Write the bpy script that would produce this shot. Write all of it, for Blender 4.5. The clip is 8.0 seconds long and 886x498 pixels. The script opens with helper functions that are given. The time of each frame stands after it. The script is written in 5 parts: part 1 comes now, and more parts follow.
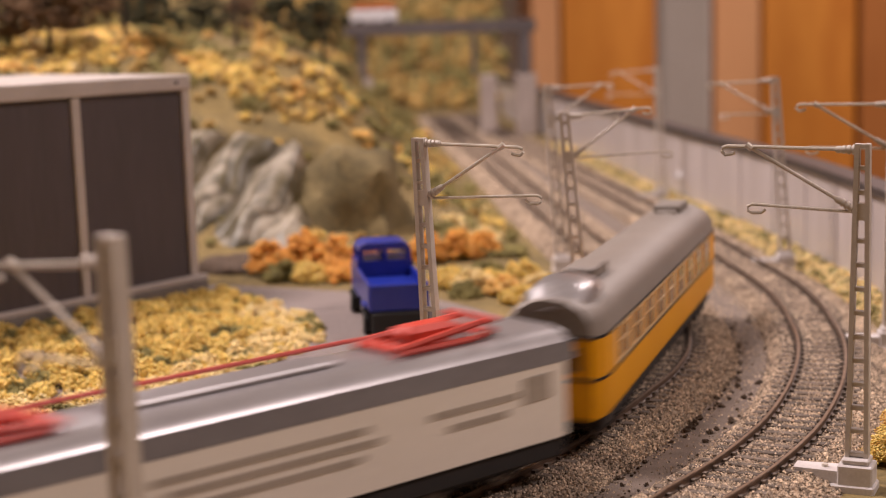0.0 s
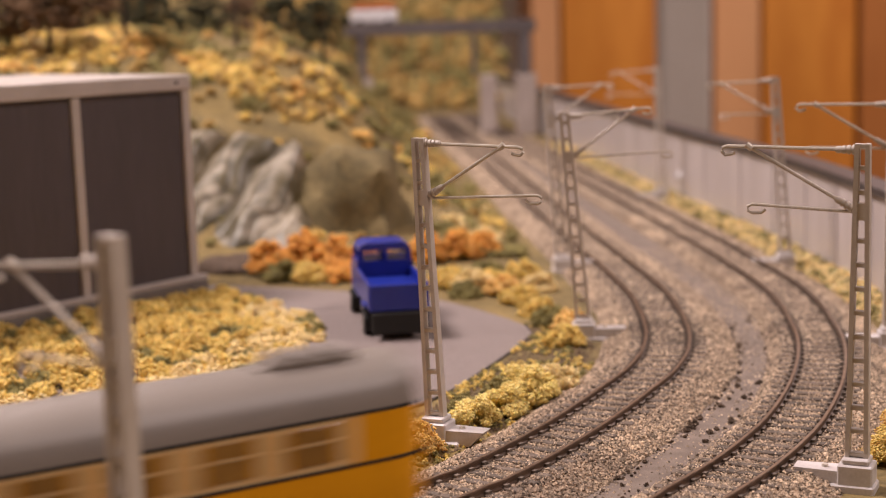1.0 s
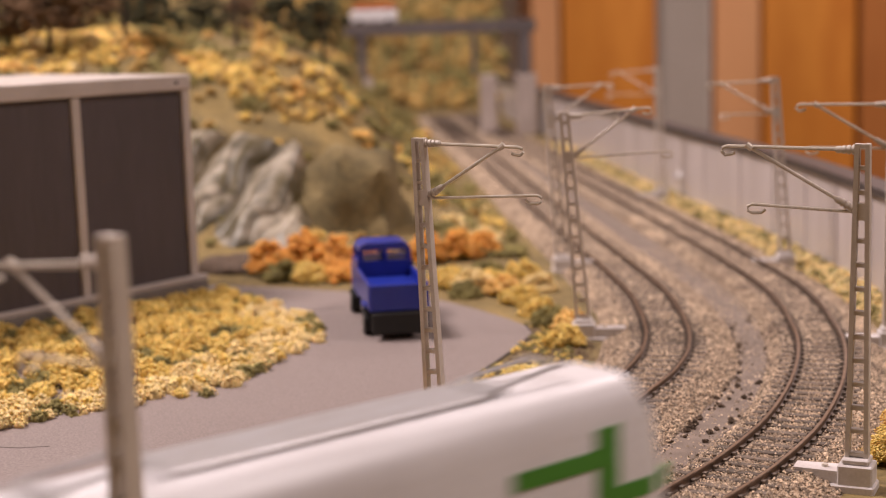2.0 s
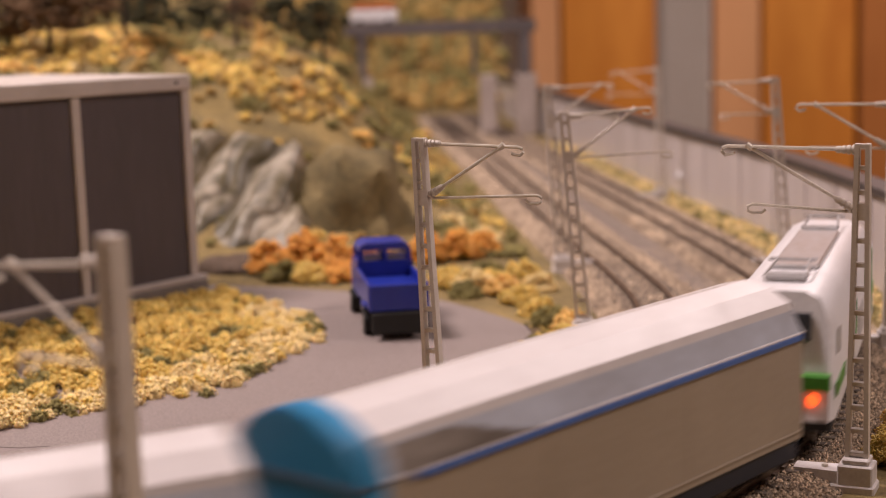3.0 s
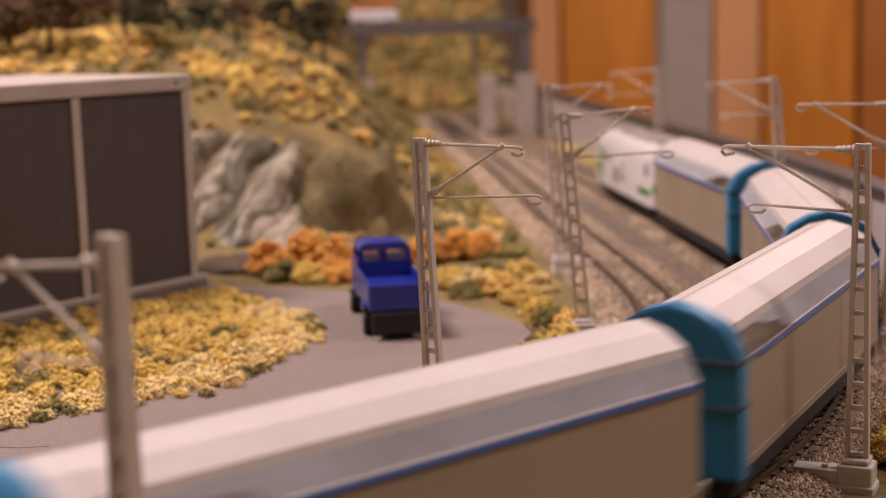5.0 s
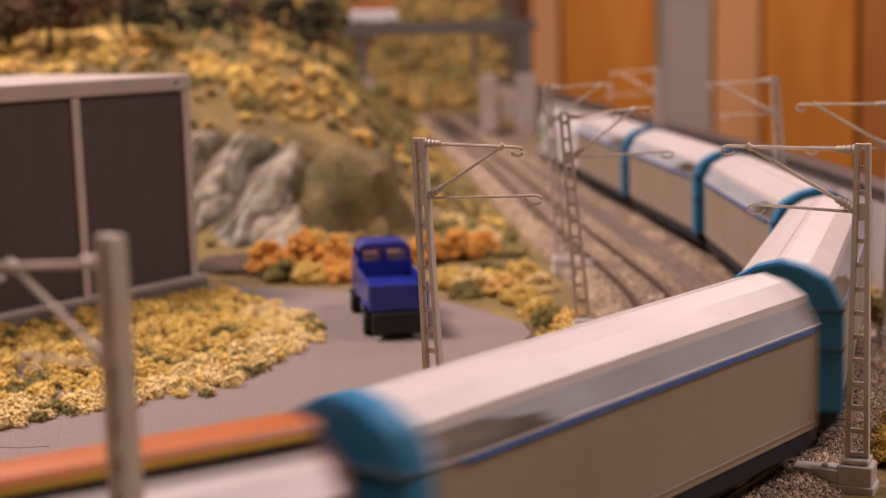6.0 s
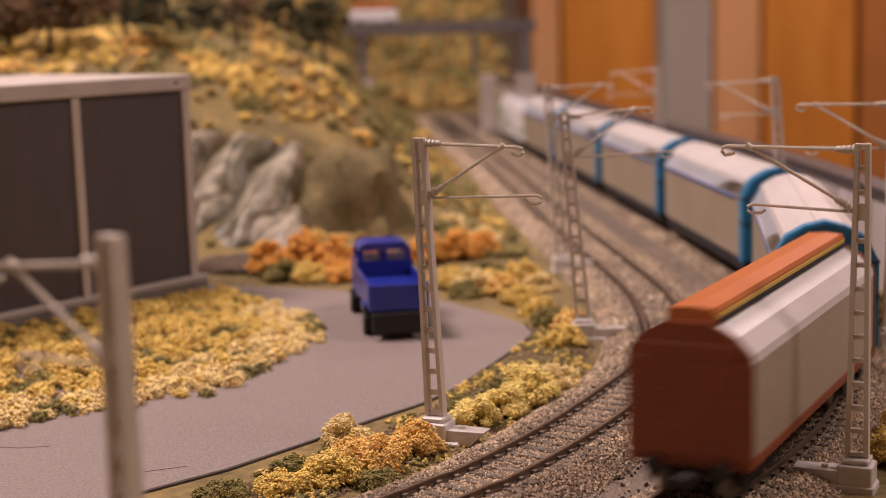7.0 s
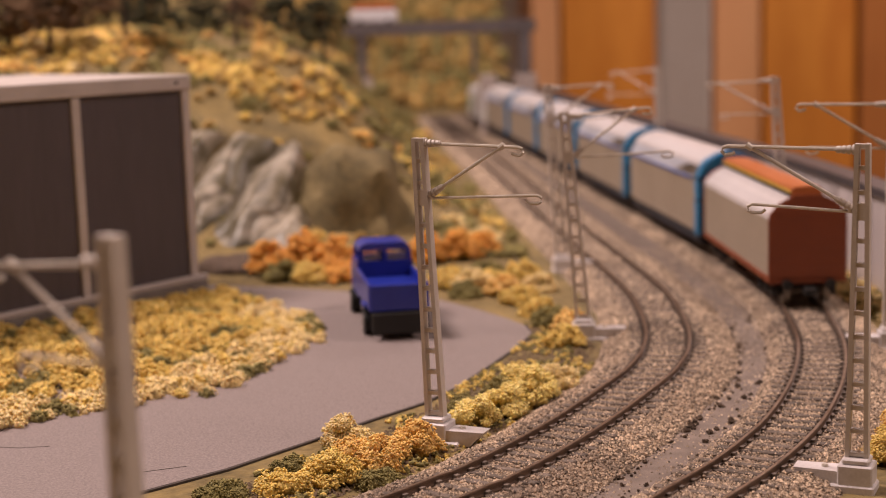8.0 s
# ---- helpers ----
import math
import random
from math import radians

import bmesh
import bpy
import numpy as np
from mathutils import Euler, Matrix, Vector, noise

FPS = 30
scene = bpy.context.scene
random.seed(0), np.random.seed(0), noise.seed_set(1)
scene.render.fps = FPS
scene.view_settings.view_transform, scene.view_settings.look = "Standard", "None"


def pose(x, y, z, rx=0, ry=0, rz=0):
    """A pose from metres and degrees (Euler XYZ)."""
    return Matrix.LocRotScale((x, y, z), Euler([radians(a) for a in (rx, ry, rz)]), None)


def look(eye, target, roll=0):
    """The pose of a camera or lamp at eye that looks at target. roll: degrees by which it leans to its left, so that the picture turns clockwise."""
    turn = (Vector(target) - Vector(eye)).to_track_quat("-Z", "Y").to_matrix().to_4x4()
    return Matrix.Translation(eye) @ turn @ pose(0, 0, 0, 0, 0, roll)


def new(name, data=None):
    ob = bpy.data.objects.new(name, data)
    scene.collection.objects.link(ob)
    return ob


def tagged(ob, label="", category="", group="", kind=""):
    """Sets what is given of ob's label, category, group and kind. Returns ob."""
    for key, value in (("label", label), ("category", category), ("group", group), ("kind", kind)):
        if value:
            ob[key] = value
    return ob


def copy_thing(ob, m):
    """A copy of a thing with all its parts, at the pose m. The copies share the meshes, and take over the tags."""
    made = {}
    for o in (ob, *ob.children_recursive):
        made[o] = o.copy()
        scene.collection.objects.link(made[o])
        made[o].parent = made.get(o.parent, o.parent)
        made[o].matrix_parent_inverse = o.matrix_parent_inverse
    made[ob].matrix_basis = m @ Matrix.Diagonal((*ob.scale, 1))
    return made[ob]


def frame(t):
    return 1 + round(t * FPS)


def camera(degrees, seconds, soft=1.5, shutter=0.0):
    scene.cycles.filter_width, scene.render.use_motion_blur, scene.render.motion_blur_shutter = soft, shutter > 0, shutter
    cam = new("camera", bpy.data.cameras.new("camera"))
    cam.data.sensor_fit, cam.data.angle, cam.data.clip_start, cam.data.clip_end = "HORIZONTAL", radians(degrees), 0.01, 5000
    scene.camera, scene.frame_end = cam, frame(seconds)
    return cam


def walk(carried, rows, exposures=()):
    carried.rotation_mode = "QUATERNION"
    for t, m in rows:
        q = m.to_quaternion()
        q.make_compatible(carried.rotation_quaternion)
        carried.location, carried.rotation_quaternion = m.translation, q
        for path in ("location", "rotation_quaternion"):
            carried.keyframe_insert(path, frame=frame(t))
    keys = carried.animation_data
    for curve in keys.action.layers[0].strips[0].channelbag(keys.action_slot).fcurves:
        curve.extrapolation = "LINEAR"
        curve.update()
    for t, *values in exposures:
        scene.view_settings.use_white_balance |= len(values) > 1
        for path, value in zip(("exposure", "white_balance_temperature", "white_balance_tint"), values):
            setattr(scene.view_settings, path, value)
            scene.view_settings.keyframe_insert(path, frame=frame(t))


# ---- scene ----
cam = camera(32.39, 8.0, soft=0.75, shutter=0.8)
EYE = Vector((0, 0, 0.1215))
TILT = radians(8.55)
VIEW = look(EYE, EYE + Vector((0, math.cos(TILT), -math.sin(TILT))), -1.7)
walk(cam, [(0.0, VIEW), (8.0, VIEW)],
     exposures=[(0.0, 0.0, 6500, 10), (1.7, 0.0, 6500, 10), (3.0, -0.10, 6600, 12), (3.5, -0.14, 6650, 13), (4.5, -0.22, 6900, 16),
                (8.0, -0.22, 7000, 17)])
cam.data.dof.use_dof = True
cam.data.dof.focus_distance = 0.43
cam.data.dof.aperture_fstop = 14.0

# ---- light: a closed exhibition room with ceiling panels added out of view ----
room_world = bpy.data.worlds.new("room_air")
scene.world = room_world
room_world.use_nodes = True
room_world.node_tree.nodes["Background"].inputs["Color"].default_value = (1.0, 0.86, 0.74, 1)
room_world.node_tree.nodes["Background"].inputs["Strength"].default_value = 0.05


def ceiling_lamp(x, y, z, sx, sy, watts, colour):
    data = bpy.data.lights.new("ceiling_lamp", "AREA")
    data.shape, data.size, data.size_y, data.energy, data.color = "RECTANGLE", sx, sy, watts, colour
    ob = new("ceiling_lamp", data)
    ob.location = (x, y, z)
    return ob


# Lamps are unseen: overhead light is inferred, their number and spots are chosen.
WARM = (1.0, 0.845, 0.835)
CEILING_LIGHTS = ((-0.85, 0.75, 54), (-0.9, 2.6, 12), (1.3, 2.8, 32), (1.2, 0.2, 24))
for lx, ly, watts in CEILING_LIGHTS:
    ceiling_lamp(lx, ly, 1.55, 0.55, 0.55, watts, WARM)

# ---- materials ----


def mat(name, colour, rough=0.6, dark=None, scale=300.0, fine=2500.0, mix=0.5, bump=0.0, bump_scale=1500.0,
        metal=0.0, island=0.0, spec=0.5, emit=0.0, ramp=(0.35, 0.65), stretch=None, coat=0.0):
    m = bpy.data.materials.new(name)
    m.use_nodes = True
    nt = m.node_tree
    n, l = nt.nodes, nt.links
    b = n["Principled BSDF"]
    b.inputs["Roughness"].default_value = rough
    b.inputs["Metallic"].default_value = metal
    b.inputs["Specular IOR Level"].default_value = spec
    b.inputs["Coat Weight"].default_value = coat
    tc = n.new("ShaderNodeTexCoord")
    src = tc.outputs["Object"]
    if stretch:
        mp = n.new("ShaderNodeMapping")
        mp.inputs["Scale"].default_value = stretch
        l.new(src, mp.inputs["Vector"])
        src = mp.outputs["Vector"]
    big = n.new("ShaderNodeTexNoise")
    big.inputs["Scale"].default_value = scale
    big.inputs["Detail"].default_value = 4
    l.new(src, big.inputs["Vector"])
    small = n.new("ShaderNodeTexNoise")
    small.inputs["Scale"].default_value = fine
    small.inputs["Detail"].default_value = 3
    l.new(src, small.inputs["Vector"])
    add = n.new("ShaderNodeMath")
    add.operation = "MULTIPLY_ADD"
    add.inputs[1].default_value = 0.45
    l.new(small.outputs["Fac"], add.inputs[0])
    half = n.new("ShaderNodeMath")
    half.operation = "MULTIPLY"
    half.inputs[1].default_value = 0.55
    l.new(big.outputs["Fac"], half.inputs[0])
    l.new(half.outputs[0], add.inputs[2])
    cr = n.new("ShaderNodeValToRGB")
    cr.color_ramp.elements[0].position, cr.color_ramp.elements[1].position = ramp
    dark = dark or tuple(c * (1 - mix * 0.5) for c in colour)
    cr.color_ramp.elements[0].color = (*dark, 1)
    cr.color_ramp.elements[1].color = (*colour, 1)
    l.new(add.outputs[0], cr.inputs["Fac"])
    out = cr.outputs["Color"]
    if island:
        geo = n.new("ShaderNodeNewGeometry")
        info = n.new("ShaderNodeObjectInfo")
        sm = n.new("ShaderNodeMath")
        sm.operation = "ADD"
        l.new(geo.outputs["Random Per Island"], sm.inputs[0])
        l.new(info.outputs["Random"], sm.inputs[1])
        fr = n.new("ShaderNodeMath")
        fr.operation = "FRACT"
        l.new(sm.outputs[0], fr.inputs[0])
        hsv = n.new("ShaderNodeHueSaturation")
        mr = n.new("ShaderNodeMapRange")
        mr.inputs["To Min"].default_value, mr.inputs["To Max"].default_value = 1 - island, 1 + island
        l.new(fr.outputs[0], mr.inputs["Value"])
        l.new(mr.outputs[0], hsv.inputs["Value"])
        l.new(out, hsv.inputs["Color"])
        out = hsv.outputs["Color"]
    l.new(out, b.inputs["Base Color"])
    if bump:
        bn = n.new("ShaderNodeTexNoise")
        bn.inputs["Scale"].default_value = bump_scale
        bn.inputs["Detail"].default_value = 3
        l.new(src, bn.inputs["Vector"])
        bp = n.new("ShaderNodeBump")
        bp.inputs["Strength"].default_value = 0.6
        bp.inputs["Distance"].default_value = bump * 0.001
        l.new(bn.outputs["Fac"], bp.inputs["Height"])
        l.new(bp.outputs["Normal"], b.inputs["Normal"])
    if emit:
        b.inputs["Emission Color"].default_value = (*colour, 1)
        b.inputs["Emission Strength"].default_value = emit
    return m


M_SOIL = mat("soil", (0.19, 0.13, 0.075), 0.95, (0.09, 0.06, 0.035), 60, 900, island=0.4)
M_BALLAST = mat("ballast_bed", (0.44, 0.335, 0.235), 0.95, (0.12, 0.088, 0.062), 420, 1500, bump=0.8, bump_scale=1500)
M_STONE = mat("ballast_stone", (0.60, 0.47, 0.335), 0.8, (0.25, 0.185, 0.135), 45, 900, island=0.75, ramp=(0.36, 0.64))
M_PATH = mat("grey_grit", (0.23, 0.18, 0.145), 0.95, (0.13, 0.10, 0.08), 150, 2500, bump=0.3, bump_scale=2500)
M_RAIL = mat("rail_steel", (0.17, 0.11, 0.075), 0.5, (0.10, 0.062, 0.042), 200, 1500, metal=0.3)
M_RAILTOP = mat("rail_head", (0.42, 0.31, 0.225), 0.38, (0.27, 0.19, 0.135), 200, 900, metal=0.85)
M_SLEEPER = mat("sleeper", (0.17, 0.13, 0.10), 0.85, (0.08, 0.06, 0.045), 300, 2000, island=0.3)
M_CARD = mat("grey_card", (0.265, 0.215, 0.197), 0.7, (0.155, 0.124, 0.113), 1300, 3600, bump=0.3, bump_scale=2600, ramp=(0.38, 0.62))
M_CARDEDGE = mat("card_edge", (0.07, 0.055, 0.045), 0.9)
M_MAST = mat("mast_plastic", (0.60, 0.54, 0.48), 0.45, (0.52, 0.46, 0.405), 150, 1500, bump=0.05)
M_FOOT = mat("mast_foot_plastic", (0.66, 0.62, 0.61), 0.35, (0.54, 0.50, 0.48), 150, 1500)
M_WIRE = mat("wire_arm", (0.74, 0.67, 0.58), 0.35, (0.5, 0.45, 0.38), 200, 2000, metal=0.35)
M_FRAME = mat("frame_grey", (0.50, 0.44, 0.40), 0.6, (0.40, 0.35, 0.31), 60, 900, bump=0.15, bump_scale=600)
M_PANEL = mat("dark_panel", (0.080, 0.064, 0.067), 0.5, (0.062, 0.050, 0.051), 40, 600, stretch=(1, 1, 0.1))
M_PLINTH = mat("plinth_concrete", (0.22, 0.19, 0.165), 0.85, (0.12, 0.10, 0.085), 90, 900, bump=0.3)
M_BLUE = mat("truck_blue", (0.012, 0.03, 0.30), 0.35, (0.01, 0.022, 0.24), 120, 1500, coat=0.2)
M_BLACK = mat("black_plastic", (0.016, 0.014, 0.013), 0.75, (0.010, 0.009, 0.008), 150, 1500)
M_TYRE = mat("tyre", (0.02, 0.018, 0.017), 0.8)
M_CLEAR = mat("clear_pane", (0.75, 0.72, 0.66), 0.12, (0.7, 0.66, 0.6), 60, 400)
M_CLEAR.node_tree.nodes["Principled BSDF"].inputs["Transmission Weight"].default_value = 0.9
M_WHITE = mat("wagon_white", (0.70, 0.685, 0.70), 0.38, (0.60, 0.58, 0.585), 30, 500, bump=0.08, bump_scale=300)
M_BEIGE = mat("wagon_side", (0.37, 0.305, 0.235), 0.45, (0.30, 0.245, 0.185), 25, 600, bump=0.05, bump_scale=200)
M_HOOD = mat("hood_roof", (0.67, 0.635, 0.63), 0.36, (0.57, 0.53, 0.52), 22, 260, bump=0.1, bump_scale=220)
M_CHAMFER = mat("pale_metal", (0.50, 0.50, 0.52), 0.3, (0.36, 0.33, 0.31), 22, 400, metal=0.25)
M_EAVES = mat("eaves_blue_grey", (0.50, 0.54, 0.62), 0.3, (0.37, 0.38, 0.42), 30, 300)
M_DARKPATCH = mat("dark_eaves_patch", (0.27, 0.235, 0.20), 0.3, (0.075, 0.06, 0.048), 60, 300, metal=0.3, ramp=(0.38, 0.62), stretch=(0.4, 1, 1))
M_STRIPE = mat("stripe_blue", (0.06, 0.15, 0.46), 0.4)
M_TEAL = mat("end_blue", (0.022, 0.22, 0.43), 0.42, (0.018, 0.175, 0.35), 60, 700)
M_BROWN = mat("wagon_brown", (0.22, 0.047, 0.014), 0.55, (0.19, 0.040, 0.012), 60, 800, bump=0.15, bump_scale=700)
M_RIDGE = mat("ridge_orange", (0.50, 0.15, 0.04), 0.42, (0.40, 0.11, 0.03), 40, 700)
M_YELLINE = mat("yellow_line", (0.62, 0.40, 0.05), 0.4)
M_YELLOW = mat("railcar_yellow", (0.80, 0.36, 0.004), 0.5, (0.74, 0.32, 0.003), 40, 600, spec=0.2)
M_TAN = mat("railcar_tan", (0.72, 0.52, 0.27), 0.35, (0.66, 0.46, 0.22), 40, 600)
M_CURTAIN = mat("window_amber", (0.33, 0.165, 0.03), 0.15, (0.22, 0.11, 0.025), 40, 300)
M_ROOFGREY = mat("railcar_roof", (0.26, 0.225, 0.195), 0.5, (0.21, 0.18, 0.155), 40, 700, bump=0.1)
M_SILVER = mat("silver", (0.46, 0.44, 0.44), 0.3, (0.36, 0.34, 0.34), 60, 600, metal=0.6)
M_CREAM = mat("loco_cream", (0.85, 0.79, 0.70), 0.4, (0.79, 0.73, 0.64), 30, 500)
M_GREYBAND = mat("loco_grey", (0.23, 0.215, 0.215), 0.35, (0.18, 0.165, 0.165), 40, 500)
M_RED = mat("pantograph_red", (0.60, 0.055, 0.03), 0.45)
M_LETTER = mat("grey_bars", (0.46, 0.40, 0.33), 0.5)
M_GREEN = mat("loco_green", (0.06, 0.27, 0.03), 0.4, (0.045, 0.22, 0.02), 60, 500)
M_TAIL = mat("tail_lamp_glow", (1.0, 0.10, 0.02), 0.3, emit=2.2)
M_GLASS = mat("dark_glass", (0.03, 0.032, 0.035), 0.08)
M_UNDER = mat("underframe", (0.022, 0.019, 0.018), 0.75, (0.012, 0.010, 0.010), 90, 900)
M_UNDERBLUE = mat("underframe_navy", (0.014, 0.019, 0.036), 0.55, (0.010, 0.012, 0.02), 90, 900)
M_STEEL = mat("wheel_steel", (0.30, 0.27, 0.24), 0.4, metal=0.7)
# upright darker streaks put reflections of the room into the board's colour
M_BOARD = mat("white_board", (0.60, 0.54, 0.53), 0.30, (0.45, 0.40, 0.385), 6, 60, stretch=(6, 6, 0.4), coat=0.15)
M_LEDGE = mat("dark_ledge", (0.06, 0.05, 0.052), 0.4)
M_WOOD = mat("orange_wood", (0.68, 0.28, 0.045), 0.35, (0.46, 0.15, 0.02), 4.5, 22, stretch=(1, 1, 0.25), ramp=(0.3, 0.7))
M_WOODDARK = mat("brown_wood", (0.42, 0.16, 0.04), 0.4, (0.32, 0.11, 0.025), 3, 20, stretch=(1, 1, 0.25))
M_WOODPALE = mat("pale_wood", (0.66, 0.35, 0.16), 0.45, (0.57, 0.28, 0.12), 3, 20, stretch=(1, 1, 0.2))
M_PILLAR = mat("pillar_paint", (0.44, 0.39, 0.34), 0.6, (0.40, 0.35, 0.30), 5, 40)
M_WALL = mat("room_wall", (0.62, 0.50, 0.38), 0.8, (0.56, 0.44, 0.33), 2, 30)
M_FLOOR = mat("room_floor", (0.22, 0.15, 0.10), 0.5, (0.17, 0.11, 0.07), 2, 40)
M_CEIL = mat("room_ceiling", (0.72, 0.66, 0.58), 0.9, (0.68, 0.62, 0.54), 2, 30)
M_GANTRY = mat("gantry_steel", (0.13, 0.11, 0.11), 0.6, (0.09, 0.075, 0.075), 40, 300)
M_CONCRETE = mat("model_concrete", (0.44, 0.37, 0.33), 0.85, (0.33, 0.27, 0.24), 30, 200)
# Olive paint; its random dark blotches also stand in for shade in the creases.
M_ROCK = mat("olive_and_shade_rock", (0.35, 0.30, 0.225), 0.45, (0.065, 0.05, 0.018), 34, 110, ramp=(0.43, 0.63), bump=0.5, bump_scale=300)
M_HILL = mat("hill_turf", (0.27, 0.19, 0.068), 0.95, (0.10, 0.074, 0.028), 22, 260, bump=1.2, bump_scale=500)
M_FOAM_Y = mat("foam_yellow", (0.76, 0.54, 0.165), 0.95, (0.57, 0.38, 0.085), 160, 1800, island=0.25, bump=0.3, bump_scale=2600)
M_FOAM_O = mat("foam_orange", (0.80, 0.52, 0.18), 0.95, (0.64, 0.36, 0.095), 160, 1800, island=0.25, bump=0.3, bump_scale=2600)
M_FOAM_R = mat("foam_rust", (0.82, 0.43, 0.11), 0.95, (0.66, 0.29, 0.055), 160, 1800, island=0.2, bump=0.5, bump_scale=2600)
M_FOAM_H = mat("foam_hill", (0.44, 0.29, 0.09), 0.95, (0.29, 0.18, 0.05), 60, 900, island=0.3, bump=0.5, bump_scale=1600)
M_CLOD = mat("dark_clod", (0.11, 0.072, 0.045), 0.95, (0.055, 0.036, 0.023), 300, 1500, island=0.3, bump=0.3)
M_FOAM_L = mat("foam_light_yellow", (0.88, 0.70, 0.27), 0.95, (0.74, 0.55, 0.16), 160, 1800, island=0.18, bump=0.3, bump_scale=2600)
M_RUST = mat("rusty_rail", (0.30, 0.085, 0.03), 0.7, (0.18, 0.06, 0.03), 200, 1500)
M_FOAM_P = mat("foam_pale", (0.80, 0.62, 0.31), 0.95, (0.66, 0.48, 0.20), 160, 1800, island=0.2, bump=0.3, bump_scale=2600)
M_FOAM_G = mat("foam_olive", (0.28, 0.235, 0.08), 0.95, (0.15, 0.125, 0.04), 160, 1800, island=0.35, bump=0.3, bump_scale=2600)
M_BARK = mat("bark", (0.05, 0.035, 0.025), 0.9)
M_LEAF_D = mat("leaf_dark", (0.05, 0.048, 0.018), 0.9, island=0.4)
M_LEAF_B = mat("leaf_brown", (0.15, 0.085, 0.04), 0.9, island=0.4)

for foam_material in (M_FOAM_Y, M_FOAM_O, M_FOAM_R, M_FOAM_P, M_FOAM_H, M_FOAM_L):
    bsdf = foam_material.node_tree.nodes["Principled BSDF"]
    bsdf.inputs["Subsurface Weight"].default_value = 0.3
    bsdf.inputs["Subsurface Radius"].default_value = (1.0, 0.7, 0.35)
    bsdf.inputs["Subsurface Scale"].default_value = 0.0012

# ---- mesh helpers; shapes are given in millimetres ----
MM = 0.001


def box(bm, x0, x1, y0, y1, z0, z1, bev=0.0):
    vs = [bm.verts.new((x, y, z)) for x in (x0, x1) for y in (y0, y1) for z in (z0, z1)]
    fs = [bm.faces.new([vs[i] for i in q]) for q in
          ((0, 1, 3, 2), (4, 6, 7, 5), (0, 4, 5, 1), (2, 3, 7, 6), (0, 2, 6, 4), (1, 5, 7, 3))]
    if bev:
        es = list({e for f in fs for e in f.edges})
        bmesh.ops.bevel(bm, geom=es, offset=bev, segments=1, affect="EDGES")
    return vs


def tube(bm, pts, r, seg=8, caps=True):
    """A round bar along the points; r may be a list, one radius a point."""
    pts = [Vector(p) for p in pts]
    rr = r if isinstance(r, (list, tuple)) else [r] * len(pts)
    rings, ref = [], None
    for i, p in enumerate(pts):
        d = (pts[min(i + 1, len(pts) - 1)] - pts[max(i - 1, 0)]).normalized()
        if ref is None:
            ref = Vector((0, 0, 1)) if abs(d.z) < 0.9 else Vector((1, 0, 0))
        a = d.cross(ref).normalized()
        b = d.cross(a).normalized()
        rings.append([bm.verts.new(p + rr[i] * (math.cos(t) * a + math.sin(t) * b))
                      for t in (2 * math.pi * k / seg for k in range(seg))])
    for q0, q1 in zip(rings, rings[1:]):
        for k in range(seg):
            bm.faces.new((q0[k], q0[(k + 1) % seg], q1[(k + 1) % seg], q1[k]))
    if caps:
        bm.faces.new(rings[0][::-1])
        bm.faces.new(rings[-1])


def extrude(bm, profile, x0, x1):
    """A closed (y, z) profile drawn along x."""
    a = [bm.verts.new((x0, y, z)) for y, z in profile]
    b = [bm.verts.new((x1, y, z)) for y, z in profile]
    n = len(profile)
    for i in range(n):
        bm.faces.new((a[i], a[(i + 1) % n], b[(i + 1) % n], b[i]))
    bm.faces.new(a[::-1])
    bm.faces.new(b)


def disc(bm, c, axis, r, t, seg=14):
    c, axis = Vector(c), Vector(axis).normalized()
    tube(bm, [c - axis * t / 2, c + axis * t / 2], r, seg)


def mesh_of(bm, name, material, smooth=False):
    bmesh.ops.recalc_face_normals(bm, faces=bm.faces)
    for v in bm.verts:
        v.co *= MM
    me = bpy.data.meshes.new(name)
    bm.to_mesh(me)
    bm.free()
    me.materials.append(material)
    if smooth:
        me.shade_smooth()
        me.set_sharp_from_angle(angle=radians(38))
    return me


def part(name, bm, material, parent=None, label="", smooth=False):
    ob = new(name, mesh_of(bm, name, material, smooth))
    ob.parent = parent
    if label:
        tagged(ob, label)
    return ob


def thing(name, m, label, category, group="", kind=""):
    ob = new(name)
    ob.empty_display_size = 0.01
    ob.matrix_basis = m
    return tagged(ob, label, category, group, kind)


def at(x, y, z=0, rz=0, rx=0, ry=0):
    return pose(x * MM, y * MM, z * MM, rx, ry, rz)


# ---- the two tracks: an arc, then a straight, in millimetres ----
LINES = {
    "inner": ((-321.3, 647.6), 412.3, radians(94.02),
              (394, 430, 465, 490, 515, 545, 575, 600, 630, 660, 700, 770, 850, 950, 1125),
              (1, -.5, -1.3, -.8, 1.2, 1.9, 1, -.2, -1, -.5, .5, .4, -.5, -1, 0)),
    "outer": ((-334.7, 653.0), 484.5, radians(95.27),
              (373, 400, 440, 470, 510, 560, 595, 640, 683, 720, 780, 900, 1100, 1500, 2200),
              (-.7, .5, .9, .3, -.3, -.4, -1.0, .4, 2.0, 3.5, 5.4, 6.6, 7.2, 7.2, 6.0)),
}
ARC_END = -640.0


def along(line, s):
    """Place and heading on a track, s millimetres past the end of its curve."""
    c, r, head, ys, offs = LINES[line]
    t = min(max(s, ARC_END), 0)
    a = head - math.pi / 2 + t / r
    d = a + math.pi / 2
    x, y = c[0] + r * math.cos(a), c[1] + r * math.sin(a)
    x, y = x + (s - t) * math.cos(d), y + (s - t) * math.sin(d)
    o = float(np.interp(y, ys, offs, left=0, right=0)) if x > -60 else 0.0
    return x + o * math.sin(d), y - o * math.cos(d), d


